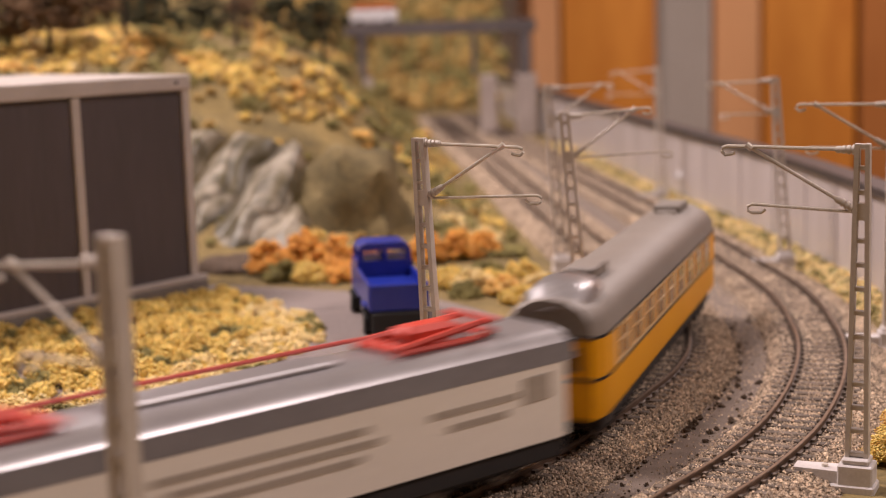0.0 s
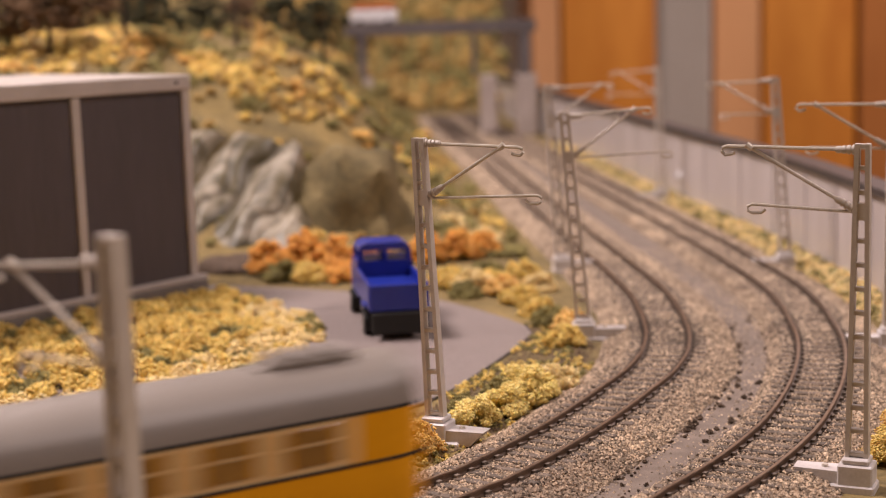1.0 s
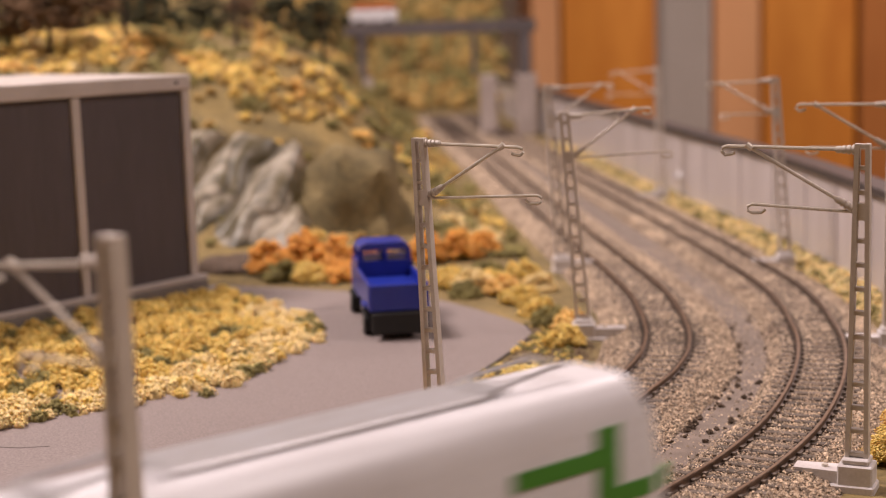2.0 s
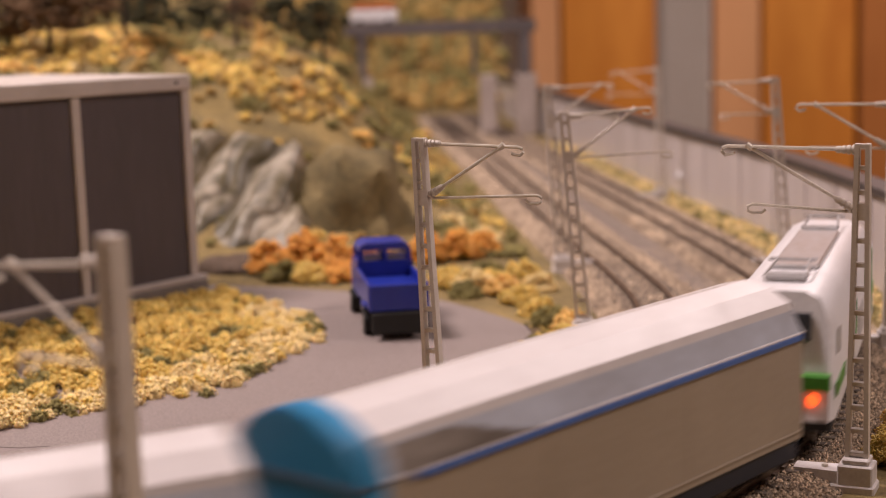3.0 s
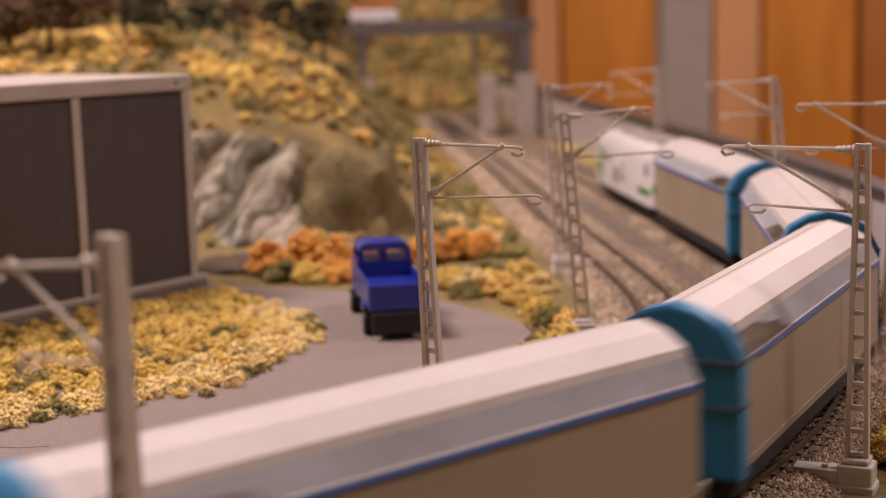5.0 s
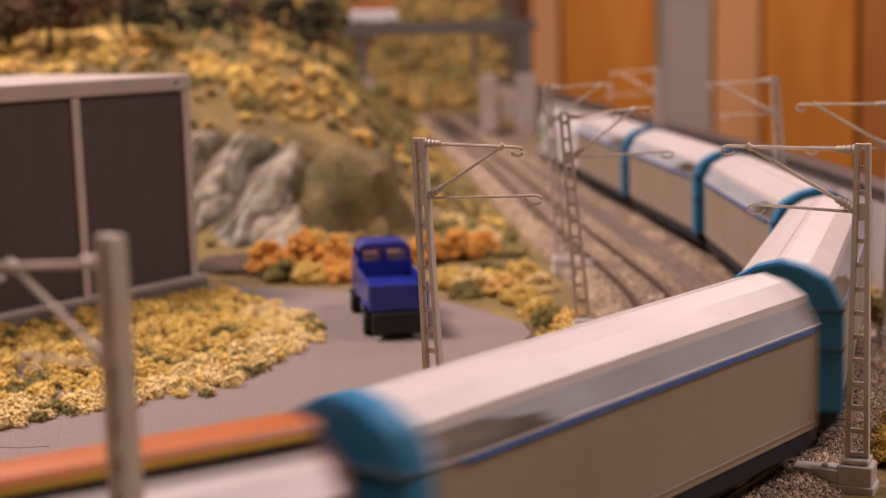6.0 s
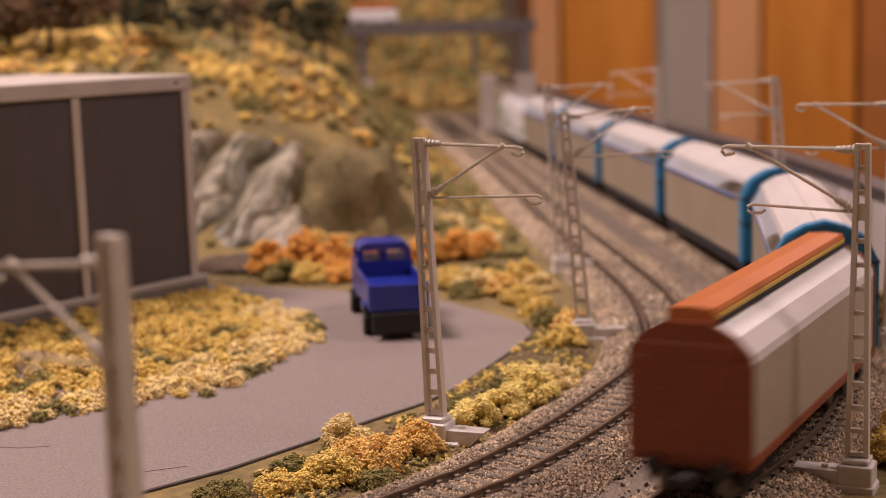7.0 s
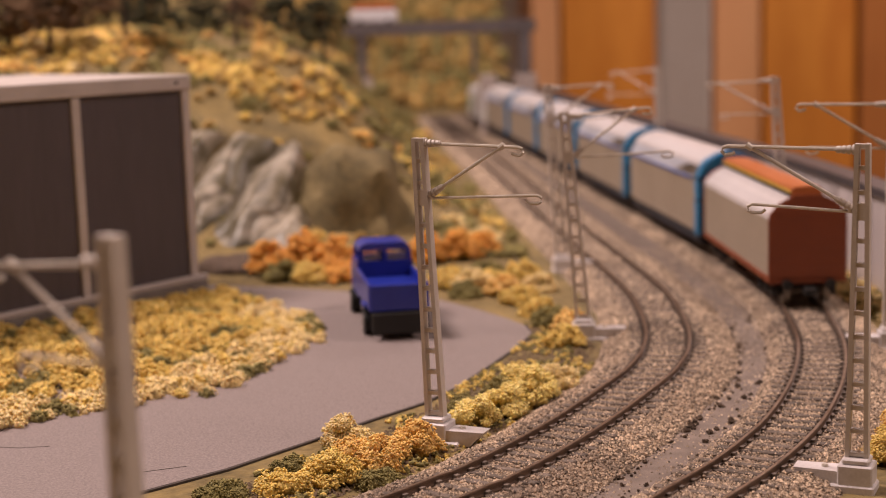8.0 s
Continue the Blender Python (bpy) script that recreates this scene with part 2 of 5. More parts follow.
def beside(line, s, lat):
    """A point lat millimetres to the right of the track."""
    x, y, d = along(line, s)
    return x + lat * math.sin(d), y - lat * math.cos(d)


def steps(s0, s1, step):
    n = max(2, int(round((s1 - s0) / step)))
    return [s0 + (s1 - s0) * i / n for i in range(n + 1)]


def sweep(bm, line, s0, s1, profile, step=8.0, closed=True):
    """Draw a (lateral, z) profile along a track."""
    rings = []
    for s in steps(s0, s1, step):
        x, y, d = along(line, s)
        rings.append([bm.verts.new((x + p * math.sin(d), y - p * math.cos(d), z)) for p, z in profile])
    n = len(profile)
    for q0, q1 in zip(rings, rings[1:]):
        for k in range(n if closed else n - 1):
            bm.faces.new((q0[k], q0[(k + 1) % n], q1[(k + 1) % n], q1[k]))

# ---- the room ----


def room():
    bm = bmesh.new()
    box(bm, -4200, 3200, -2800, 5200, -1010, -910)
    tagged(part("floor", bm, M_FLOOR), "dark brown floor of the exhibition room", "floor", kind="structure")
    bm = bmesh.new()
    box(bm, -4200, 3200, -2800, 5200, 1600, 1680)
    tagged(part("ceiling", bm, M_CEIL), "pale plastered room ceiling", "ceiling", kind="structure")
    for name, b in (("wall_north", (-4200, 3200, 5200, 5300)), ("wall_south", (-4200, 3200, -2900, -2800)),
                    ("wall_west", (-4300, -4200, -2800, 5200)), ("wall_east", (3200, 3300, -2800, 5200))):
        bm = bmesh.new()
        box(bm, *b, -910, 1600)
        tagged(part(name, bm, M_WALL), "warm beige painted room wall", "wall", kind="structure")


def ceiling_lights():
    # unseen fixtures, added to go with the lamps
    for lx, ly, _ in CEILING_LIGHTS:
        f = thing("ceiling_light", at(lx * 1000, ly * 1000, 1556), "added square white ceiling light panel, out of view", "ceiling light", "ceiling lights")
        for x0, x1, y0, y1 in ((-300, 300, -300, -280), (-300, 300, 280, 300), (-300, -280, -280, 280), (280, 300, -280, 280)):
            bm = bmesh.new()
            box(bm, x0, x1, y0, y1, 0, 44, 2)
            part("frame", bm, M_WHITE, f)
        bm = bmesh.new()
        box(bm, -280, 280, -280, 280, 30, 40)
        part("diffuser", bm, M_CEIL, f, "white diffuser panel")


def cupboards():
    """Tall orange wooden cupboards along the far side of the room."""
    for seams in ((222, 296, 560, 656), (660, 776, 1006), (1010, 1290, 1600), (1606, 2000, 2400)):
        x0, w = seams[0], seams[-1] - seams[0]
        cup = thing("cupboard", at(x0, 3700, -910), "tall orange-stained wooden cupboard against the wall", "cupboard", "cupboards")
        bm = bmesh.new()
        box(bm, 0, w, 0, 500, 0, 1900, 4)
        part("body", bm, M_WOODDARK, cup)
        for a, b in zip(seams, seams[1:]):
            bm = bmesh.new()
            box(bm, a - x0 + 4, b - x0 - 4, -22, -3, 60, 1860, 4)
            d = part("door", bm, M_WOODPALE if b - a < 118 else (M_WOODDARK if a == 1010 else M_WOOD), cup)
            bm = bmesh.new()
            hx = b - x0 - 40
            tube(bm, [(hx, -24, 450), (hx, -48, 460), (hx, -48, 600), (hx, -24, 610)], 6)
            part("handle", bm, M_STEEL, d, "small steel handle")


def pillar():
    bm = bmesh.new()
    box(bm, 439, 536, 3000, 3100, -910, 1600, 8)
    ob = part("pillar", bm, M_PILLAR)
    tagged(ob, "square grey painted room pillar", "pillar", kind="structure")


# ---- the layout: ground, hill, edge board ----


def smooth(a, b, x):
    t = min(max((x - a) / (b - a), 0.0), 1.0)
    return t * t * (3 - 2 * t)


BASE = -6.5


def inner_x(y):
    """Where the inner track runs at this depth."""
    if y > 600:
        return 92.0 - (y - 618) * 0.0703 if y > 700 else 88.0
    return 88.0


def height(x, y):
    """Height of the ground in millimetres."""
    gap = inner_x(y) - x
    k = smooth(780, 1120, y + 0.25 * min(gap, 300))
    h = 108 * k * smooth(26, 185, gap) + 10 * k * smooth(180, 330, gap)
    h += 60 * smooth(1250, 2300, y) * smooth(120, 500, gap)
    h += 190 * smooth(1990, 2450, y)
    n = noise.noise(Vector((x * 0.009, y * 0.009, 1.7))) * 0.7 + noise.noise(Vector((x * 0.028, y * 0.028, 4.1))) * 0.3
    h += n * min(h * 0.45, 26)
    left = 412.3 - math.hypot(x + 321.3, y - 647.6) if y < 648 else gap
    return BASE + 1.7 * smooth(25, 33, left) + h


EDGE = [(430, -900), (300, 100), (215, 560), (196.5, 640), (195, 722), (191, 826), (181, 937), (166, 1065), (149, 1254),
        (117, 1640), (78, 2100), (20, 2800)]


def edge_x(y):
    return float(np.interp(y, [p[1] for p in EDGE], [p[0] for p in EDGE]))


def ground():
    xs, ys = [], []
    y = -900.0
    while y <= 2800:
        ys.append(y)
        y += 30 if y < 300 else (8 if y < 1300 else 16)
    nx = 150
    verts, faces = [], []
    for y in ys:
        x1 = edge_x(y)
        for i in range(nx + 1):
            t = i / nx
            x = x1 - (1 - t) ** 1.6 * (x1 + 1900)
            verts.append((x * MM, y * MM, height(x, y) * MM))
    for j in range(len(ys) - 1):
        for i in range(nx):
            a = j * (nx + 1) + i
            faces.append((a, a + 1, a + nx + 2, a + nx + 1))
    me = bpy.data.meshes.new("ground")
    me.from_pydata(verts, [], faces)
    me.shade_smooth()
    me.materials.append(M_HILL)
    ob = tagged(new("ground", me), "brown and olive scenic ground of the model layout", "ground", kind="structure")
    bm = bmesh.new()
    slab(bm, [(x - 3, y) for x, y in EDGE] + [(-1900, 2800), (-1900, -900)], -60, -22)
    tagged(part("layout_board", bm, M_FLOOR), "wooden baseboard under the model layout", "board", kind="structure")
    for x, y in ((-1820, -820), (-800, -820), (300, -820), (-1820, 950), (-800, 950), (110, 950), (-1820, 2720), (-800, 2720), (-30, 2720)):
        bm = bmesh.new()
        box(bm, x - 35, x + 35, y - 35, y + 35, -910, -60, 3)
        tagged(part("table_leg", bm, M_WOODPALE), "square wooden leg under the layout board", "table leg", kind="structure")
    return ob


def ribbon(bm, pts, z0, z1, w0, w1):
    """An upright strip along plan points, from w0 to w1 to its outer side."""
    rings = []
    for i, p in enumerate(pts):
        a, b = Vector(pts[max(i - 1, 0)]), Vector(pts[min(i + 1, len(pts) - 1)])
        d = (b - a).normalized()
        n = Vector((d.y, -d.x))
        p = Vector(p)
        rings.append([bm.verts.new((*(p + n * w), z)) for w, z in ((w0, z0), (w1, z0), (w1, z1), (w0, z1))])
    for q0, q1 in zip(rings, rings[1:]):
        for k in range(4):
            bm.faces.new((q0[k], q0[(k + 1) % 4], q1[(k + 1) % 4], q1[k]))
    bm.faces.new(rings[0])
    bm.faces.new(rings[-1][::-1])


def dense(pts, step):
    out = []
    for a, b in zip(pts, pts[1:]):
        n = max(1, int(math.hypot(b[0] - a[0], b[1] - a[1]) / step))
        out += [(a[0] + (b[0] - a[0]) * i / n, a[1] + (b[1] - a[1]) * i / n) for i in range(n)]
    return out + [pts[-1]]


def edge_board():
    bm = bmesh.new()
    ribbon(bm, EDGE, -60, 37.5, 0, 10)
    board = tagged(part("edge_board", bm, M_BOARD), "glossy white panelled board along the layout edge", "board", kind="structure")
    bm = bmesh.new()
    ribbon(bm, EDGE, 37.8, 41.5, -2.0, 12)
    part("ledge", bm, M_LEDGE, board, "dark ledge on top of the board")
    for y in (600, 690, 745, 800, 860, 925, 1000, 1080, 1180, 1300, 1450):
        x = edge_x(y)
        s = (edge_x(y + 20) - edge_x(y - 20)) / 40
        bm = bmesh.new()
        box(bm, -0.6, 0.4, -1.6, 1.6, BASE, 37, 0.2)
        ob = part("batten", bm, M_BOARD, board)
        ob.matrix_basis = at(x, y, 0, math.degrees(-math.atan(s)))


# ---- track ----
S_NEAR, S_FAR = -2270, 1340


def track(line, label):
    tr = tagged(new("railway_track"), label, "railway track", "railway tracks")
    head, web, foot, hgt = 0.55, 0.32, 1.1, 2.3
    for side in (-1, 1):
        c = side * 8.25
        prof = [(c - foot, -hgt), (c + foot, -hgt), (c + foot, -hgt + 0.35), (c + web, -hgt + 0.6), (c + web, -0.9),
                (c + head, -0.6), (c + head, -0.06), (c - head, -0.06), (c - head, -0.6), (c - web, -0.9),
                (c - web, -hgt + 0.6), (c - foot, -hgt + 0.35)]
        bm = bmesh.new()
        sweep(bm, line, S_NEAR, S_FAR, prof, 6)
        r = part("rail", bm, M_RAIL, tr)
        bm = bmesh.new()
        sweep(bm, line, S_NEAR, S_FAR, [(c - 0.42, -0.1), (c + 0.42, -0.1), (c + 0.36, 0.0), (c - 0.36, 0.0)], 6)
        part("running_surface", bm, M_RAILTOP, r, "worn brown top of the rail")
        if line == "outer" and side > 0:
            bm = bmesh.new()
            sweep(bm, line, -440, -385, [(c - 0.75, -1.6), (c + 0.75, -1.6), (c + 0.66, 0.06), (c - 0.66, 0.06)], 6)
            part("rust_patch", bm, M_RUST, r, "red rust on the rail")
    bm = bmesh.new()
    box(bm, -1.35, 1.35, -14.5, 14.5, -4.2, -1.75, 0.25)
    for c in (-8.25, 8.25):
        for k in (-1, 1):
            box(bm, -0.9, 0.9, c + k * 1.45 - 0.6, c + k * 1.45 + 0.6, -1.8, -1.0, 0.0)
    data = mesh_of(bm, "sleeper", M_SLEEPER)
    far = bmesh.new()
    s, k = -560.0 - 7.1 * 240, 0
    while s < S_FAR:
        x, y, d = along(line, s)
        if -470 < s < 420:
            ob = new("sleeper" if not k else "sleeper.%03d" % k, data)
            ob.parent = tr
            ob.matrix_basis = at(x, y, 0, math.degrees(d))
            k += 1
        else:
            m = Matrix.Translation((x, y, 0)) @ Matrix.Rotation(d, 4, "Z")
            for v in box(far, -1.35, 1.35, -14.5, 14.5, -4.2, -1.75):
                v.co = m @ v.co
        s += 7.1
    tagged(part("far_sleeper_bed", far, M_SLEEPER, tr), kind="stuff")
    return tr


def ballast(line):
    bm = bmesh.new()
    prof = [(-29, BASE - 1), (-25, -6.0), (-18, -2.9), (-9, -2.5), (0, -2.45), (9, -2.5), (18, -2.9), (25, -6.0), (29, BASE - 1)]
    if line == "outer":
        prof[:3] = [(-24, BASE - 1), (-20, -6.2), (-14.5, -2.8)]
    sweep(bm, line, S_NEAR, S_FAR, prof, 6, closed=False)
    ob = part("ballast", bm, M_BALLAST, None, smooth=True)
    return tagged(ob, "bed of grey-brown ballast under the track", "ballast", kind="structure")


def pebble_set(count, seed):
    """A few odd little stones to draw from."""
    rnd = random.Random(seed)
    out = []
    for _ in range(count):
        bm = bmesh.new()
        for a, b, c in ((1, 0, 0), (0, 1, 0), (-1, 0, 0), (0, -1, 0), (0, 0, 1), (0, 0, -1)):
            bm.verts.new((a, b, c))
        bm.verts.ensure_lookup_table()
        for i in range(4):
            for k, top in ((4, 0), (5, 1)):
                q = [bm.verts[i], bm.verts[(i + 1) % 4], bm.verts[k]]
                bm.faces.new(q[::-1] if top else q)
        bm.verts.index_update()
        vs = np.array([v.co[:] for v in bm.verts])
        keep = np.array([[v.index for v in f.verts] for f in bm.faces])
        # every second corner is pushed in or out, so that the stones look broken
        vs *= np.array([[rnd.uniform(0.75, 1.3)] for _ in vs])
        vs *= np.array([rnd.uniform(0.7, 1.3), rnd.uniform(0.7, 1.3), rnd.uniform(0.6, 1.0)])
        out.append((vs, keep))
        bm.free()
    return out


def joined(name, items, shapes, material, parent=None):
    """One mesh of many small shapes; items are (x, y, z, size, shape)."""
    rng = np.random.default_rng(len(items))
    vs, fs, base = [], [], 0
    for x, y, z, r, k in items:
        sv, sf = shapes[k % len(shapes)]
        a = rng.uniform(0, 6.283)
        c, s = math.cos(a), math.sin(a)
        rot = np.array([[c, -s, 0], [s, c, 0], [0, 0, 1]])
        vs.append((sv @ rot.T * r + (x, y, z)) * MM)
        fs.append(sf + base)
        base += len(sv)
    vs, fs = np.concatenate(vs), np.concatenate(fs)
    me = bpy.data.meshes.new(name)
    me.from_pydata(vs.tolist(), [], fs.tolist())
    me.materials.append(material)
    ob = new(name, me)
    ob.parent = parent
    return ob


def stones():
    rnd = random.Random(5)
    shapes = pebble_set(9, 3)
    for line in ("inner", "outer"):
        items = []
        n = 64000
        for i in range(n):
            s = -350 + 600 * rnd.random() ** 1.3
            lat = rnd.uniform(-25 if line == "inner" else -19, 26)
            if abs(abs(lat) - 8.25) < 1.5:
                continue
            z = -2.45 - max(0, abs(lat) - (14 if line == "outer" and lat < 0 else 17)) * (0.6 if line == "outer" and lat < 0 else 0.42)
            inside = abs(lat) < 14.3
            on_sleeper = inside and ((s + 560) % 7.1 < 1.5 or (s + 560) % 7.1 > 5.6)
            if on_sleeper and rnd.random() < 0.62:
                continue
            x, y = beside(line, s, lat)
            r = (0.21 + 0.33 * rnd.random() ** 1.7) * (1 + 0.45 * smooth(-250, 150, s))
            if not on_sleeper and not inside:
                r *= 1.12
            items.append((x, y, z + rnd.uniform(-0.1, 0.55) + (0.3 if on_sleeper else 0), r, rnd.randrange(9)))
        for i in range(16000):
            s = 200 + 700 * rnd.random() ** 1.2
            lat = rnd.uniform(-25 if line == "inner" else -19, 26)
            if abs(abs(lat) - 8.25) < 1.8:
                continue
            x, y = beside(line, s, lat)
            items.append((x, y, -2.4 - max(0, abs(lat) - 17) * 0.42, rnd.uniform(0.5, 1.1), rnd.randrange(9)))
        ob = joined("ballast_stones", items, shapes, M_STONE)
        tagged(ob, "loose tan and grey ballast stones round the sleepers", "gravel", kind="stuff")
    items, clods = [], []
    for i in range(6000):
        s = -350 + 500 * rnd.random()
        lat = rnd.choice((rnd.gauss(27, 1.6), rnd.gauss(38.5, 1.6), rnd.uniform(27, 39)))
        x, y = beside("inner", s, lat)
        items.append((x, y, BASE + 0.5, rnd.uniform(0.25, 0.5), rnd.randrange(9)))
    tagged(joined("ballast_stones", items[::2], shapes, M_STONE), "scattered ballast stones between the tracks", "gravel", kind="stuff")
    for i in range(210):
        s = -345 + 300 * rnd.random()
        x, y = beside("inner", s, rnd.choice((rnd.gauss(27.5, 1.3), rnd.gauss(28.5, 1.2), rnd.gauss(37, 1.6))))
        clods.append((x, y, BASE + 0.8, (0.3 + 0.75 * rnd.random() ** 2) * (1.5 if -230 < s < -140 else 1), rnd.randrange(10)))
    tagged(joined("soil_clods", clods, FOAM_FAR, M_CLOD), "dark soil crumbs lying between the tracks", "soil", kind="stuff")


def cess():
    """The grey grit strip between the two tracks."""
    bm = bmesh.new()
    sweep(bm, "inner", -560, 900, [(23, BASE + 0.05), (28, BASE + 0.5), (38, BASE + 0.5), (44, BASE + 0.05)], 8, closed=False)
    tagged(part("grit_path", bm, M_PATH, None, smooth=True), "grey grit strip between the tracks", "path", kind="structure")


# ---- catenary masts ----


def mast(x, y, turn, lean_x=0.0, lean_y=0.0, top=87.0, label="", arms=(31.5, 34.0), tips=(-1.0, 0.5), drop=0.0):
    """A lattice mast on a foot; its arm points along +x before the turn."""
    m = thing("catenary_mast", at(x, y, 0, turn), label or "grey plastic lattice catenary mast on a concrete-style foot", "catenary mast", "catenary masts")
    bm = bmesh.new()
    box(bm, -4.6, 4.6, -4.2, 4.2, BASE, 1.0, 0.4)
    box(bm, -3.6, 3.6, -3.4, 3.4, 1.0, 2.6, 0.4)
    for v in box(bm, 3.5, 16.5, -3.8, 3.8, BASE + 0.5, -0.9):
        if v.co.x > 10:
            v.co.y *= 0.8
            if v.co.z < -3:
                v.co.x, v.co.z = 12.0, BASE + 1.0
    box(bm, -5.2, 9.0, -4.6, 4.6, BASE - 1, BASE + 2.2, 0.5)
    foot = part("foot", bm, M_FOOT, m, "smooth pale grey foot")
    bm = bmesh.new()
    disc(bm, (8.5, 0, -0.6), (0, 0, 1), 0.9, 0.9, 10)
    part("bolt", bm, M_WIRE, foot)

    def lean(p):
        k = p[2] / top
        return Vector((p[0] + lean_x * k, p[1] + lean_y * k, p[2]))

    bm = bmesh.new()
    z0 = 2.4
    w0, w1 = 2.45, 1.35
    for side in (-1, 1):
        a0, a1 = side * w0, side * w1
        vs = []
        for z, a in ((z0, a0), (top, a1)):
            vs.append([bm.verts.new(lean((a + dx, dy, z))) for dx, dy in
                       ((-0.62, -1.5), (0.62, -1.5), (0.62, 1.5), (-0.62, 1.5))])
        for k in range(4):
            bm.faces.new((vs[0][k], vs[0][(k + 1) % 4], vs[1][(k + 1) % 4], vs[1][k]))
        bm.faces.new(vs[0][::-1])
        bm.faces.new(vs[1])
    zs, z, gap = [], z0 + 1.0, 6.4
    while z < top - 2:
        zs.append(z)
        z += gap
    for z in zs + [top - 0.6]:
        a = w0 + (w1 - w0) * z / top
        for v in box(bm, -a, a, -1.1, 1.1, z - 0.55, z + 0.55):
            v.co = lean(v.co)
    for v in box(bm, -1.9, 1.9, -1.3, 1.3, top - 20, top - 15.5):
        v.co = lean(v.co)
    me = mesh_of(bm, "column", M_MAST)
    col = new("column", me)
    col.parent = m
    # the arm: a top tube, a lower tube, a stay and their ribbed insulators
    up, low = lean((w1, 0, top - 1.6 - drop)), lean((w1 + 0.3, 0, top - 17.5 - drop))
    n, t = arms[0], tips[0]
    bm = bmesh.new()
    tube(bm, [up, up + Vector((n - 1.5, 0, t)), up + Vector((n - 0.4, 0, t - 0.4)), up + Vector((n, 0, t - 1.4)),
              up + Vector((n - 1, 0, t - 2.4)), up + Vector((n - 2.8, 0, t - 2.1)), up + Vector((n - 3.6, 0, t - 1.7))], 0.5, 8)
    part("top_arm", bm, M_WIRE, m)
    mid = up + Vector((n * 0.79, 0, t * 0.79))
    n, t = arms[1], tips[1]
    bm = bmesh.new()
    tube(bm, [low + Vector((0.8, 0, -0.4)), low + Vector((n - 1.2, 0, t)), low + Vector((n, 0, t - 0.6)), low + Vector((n, 0, t - 1.8)),
              low + Vector((n - 1.2, 0, t - 2.4)), low + Vector((n - 3.6, 0, t - 2.3)), low + Vector((n - 4.7, 0, t - 1.4))], 0.42, 8)
    part("steady_arm", bm, M_WIRE, m)
    bm = bmesh.new()
    tube(bm, [low + Vector((0.6, 0, 0.4)), mid], 0.52, 8)
    disc(bm, mid, (0.8, 0, 0.6), 0.9, 1.9, 8)
    part("stay", bm, M_WIRE, m)
    way = (mid - low).normalized()
    for base, d in ((up, Vector((1, 0, 0))), (low + Vector((0.3, 0, 0.2)), way)):
        bm = bmesh.new()
        for k in range(4):
            disc(bm, base + d * (0.9 + 1.25 * k), d, 1.35 - 0.12 * k, 0.75, 10)
            disc(bm, base + d * (1.5 + 1.25 * k), d, 0.85, 0.6, 8)
        part("insulator", bm, M_MAST, m, smooth=True)
    return m


def masts():
    mast(-3.5, 451.3, -24, -2.9, 0, 87, "", (31.5, 36.0), (-1.0, 1.0))
    mast(109.2, 395.1, 155, -0.6, 0, 86.5, "", (36.0, 28.4), (0.7, 1.0))
    mast(55.0, 594.7, -8, -6.4, 0, 84.5, "", (32.5, 39.0), (2.6, 1.5))
    mast(59.9, 759.8, 4, -6.0, 0, 88, "", (32.0, 34.0), (1.0, 1.0))
    mast(169.8, 747.8, 176, 5.5, 0, 89, "", (32.0, 26.0), (-1.0, 0.0))
    mast(167.5, 562.0, 172, 0, 0, 87.5, "", (34.0, 30.0), (0.6, 0.5))
    mast(151.0, 1041.9, 184, 2, 0, 85)
    mast(-51.0, 232.0, 141, 0, 0, 90.3, "grey lattice catenary mast beside the outer track", (31.0, 24.0), (-2.6, -1.0), 3.0)


# ---- building, yard and truck ----


def shed():
    """A long flat-roofed building with dark panels in a pale frame."""
    b = thing("shed", at(-116.3, 712.6, 0, 51.2), "grey-framed flat-roofed building with tall dark panels on a plinth", "building")
    L, H, D, Z = 300.0, 99.3, 120.0, 3.0
    bm = bmesh.new()
    box(bm, -L - 3, 4, -3, D + 3, BASE - 1, Z, 0.6)
    part("plinth", bm, M_PLINTH, b, "rough grey plinth")
    bm = bmesh.new()
    box(bm, -L + 1, -1, 2.2, D - 1, Z + 0.2, H - 6)
    part("wall", bm, M_PANEL, b, "dark grey wall")
    bm = bmesh.new()
    box(bm, -L - 1, 1.2, -1.0, D + 1, H - 6.5, H + 0.6, 0.5)
    roof = part("roof", bm, M_FRAME, b, "pale grey flat roof slab")
    bm = bmesh.new()
    disc(bm, (-8, -1.2, H - 3), (0, 1, 0), 0.8, 0.5, 8)
    part("screw", bm, M_BLACK, roof)
    bm = bmesh.new()
    box(bm, -L - 1, 4.5, -2.5, 2.0, Z + 0.1, Z + 2.6, 0.4)
    part("sill", bm, M_FRAME, b)
    for x in (0.6, -62.5, -126, -189, -252, -296):
        bm = bmesh.new()
        w = 4.6
        x0 = x - w
        box(bm, x0, x0 + w, -0.2, 2.4, Z + 2.4, H - 6.3, 0.35)
        part("frame_post", bm, M_FRAME, b)
    for x in (-4.2, -67.2, -130.6, -193.6):
        bm = bmesh.new()
        box(bm, x - 58.0, x - 0.2, 1.3, 2.0, Z + 2.8, H - 6.7, 0.1)
        part("panel", bm, M_PANEL, b)


def slab(bm, pts, z0, z1):
    a = [bm.verts.new((x, y, z0)) for x, y in pts]
    b = [bm.verts.new((x, y, z1)) for x, y in pts]
    n = len(pts)
    for i in range(n):
        bm.faces.new((a[i], a[(i + 1) % n], b[(i + 1) % n], b[i]))
    bm.faces.new(a[::-1])
    bm.faces.new(b)


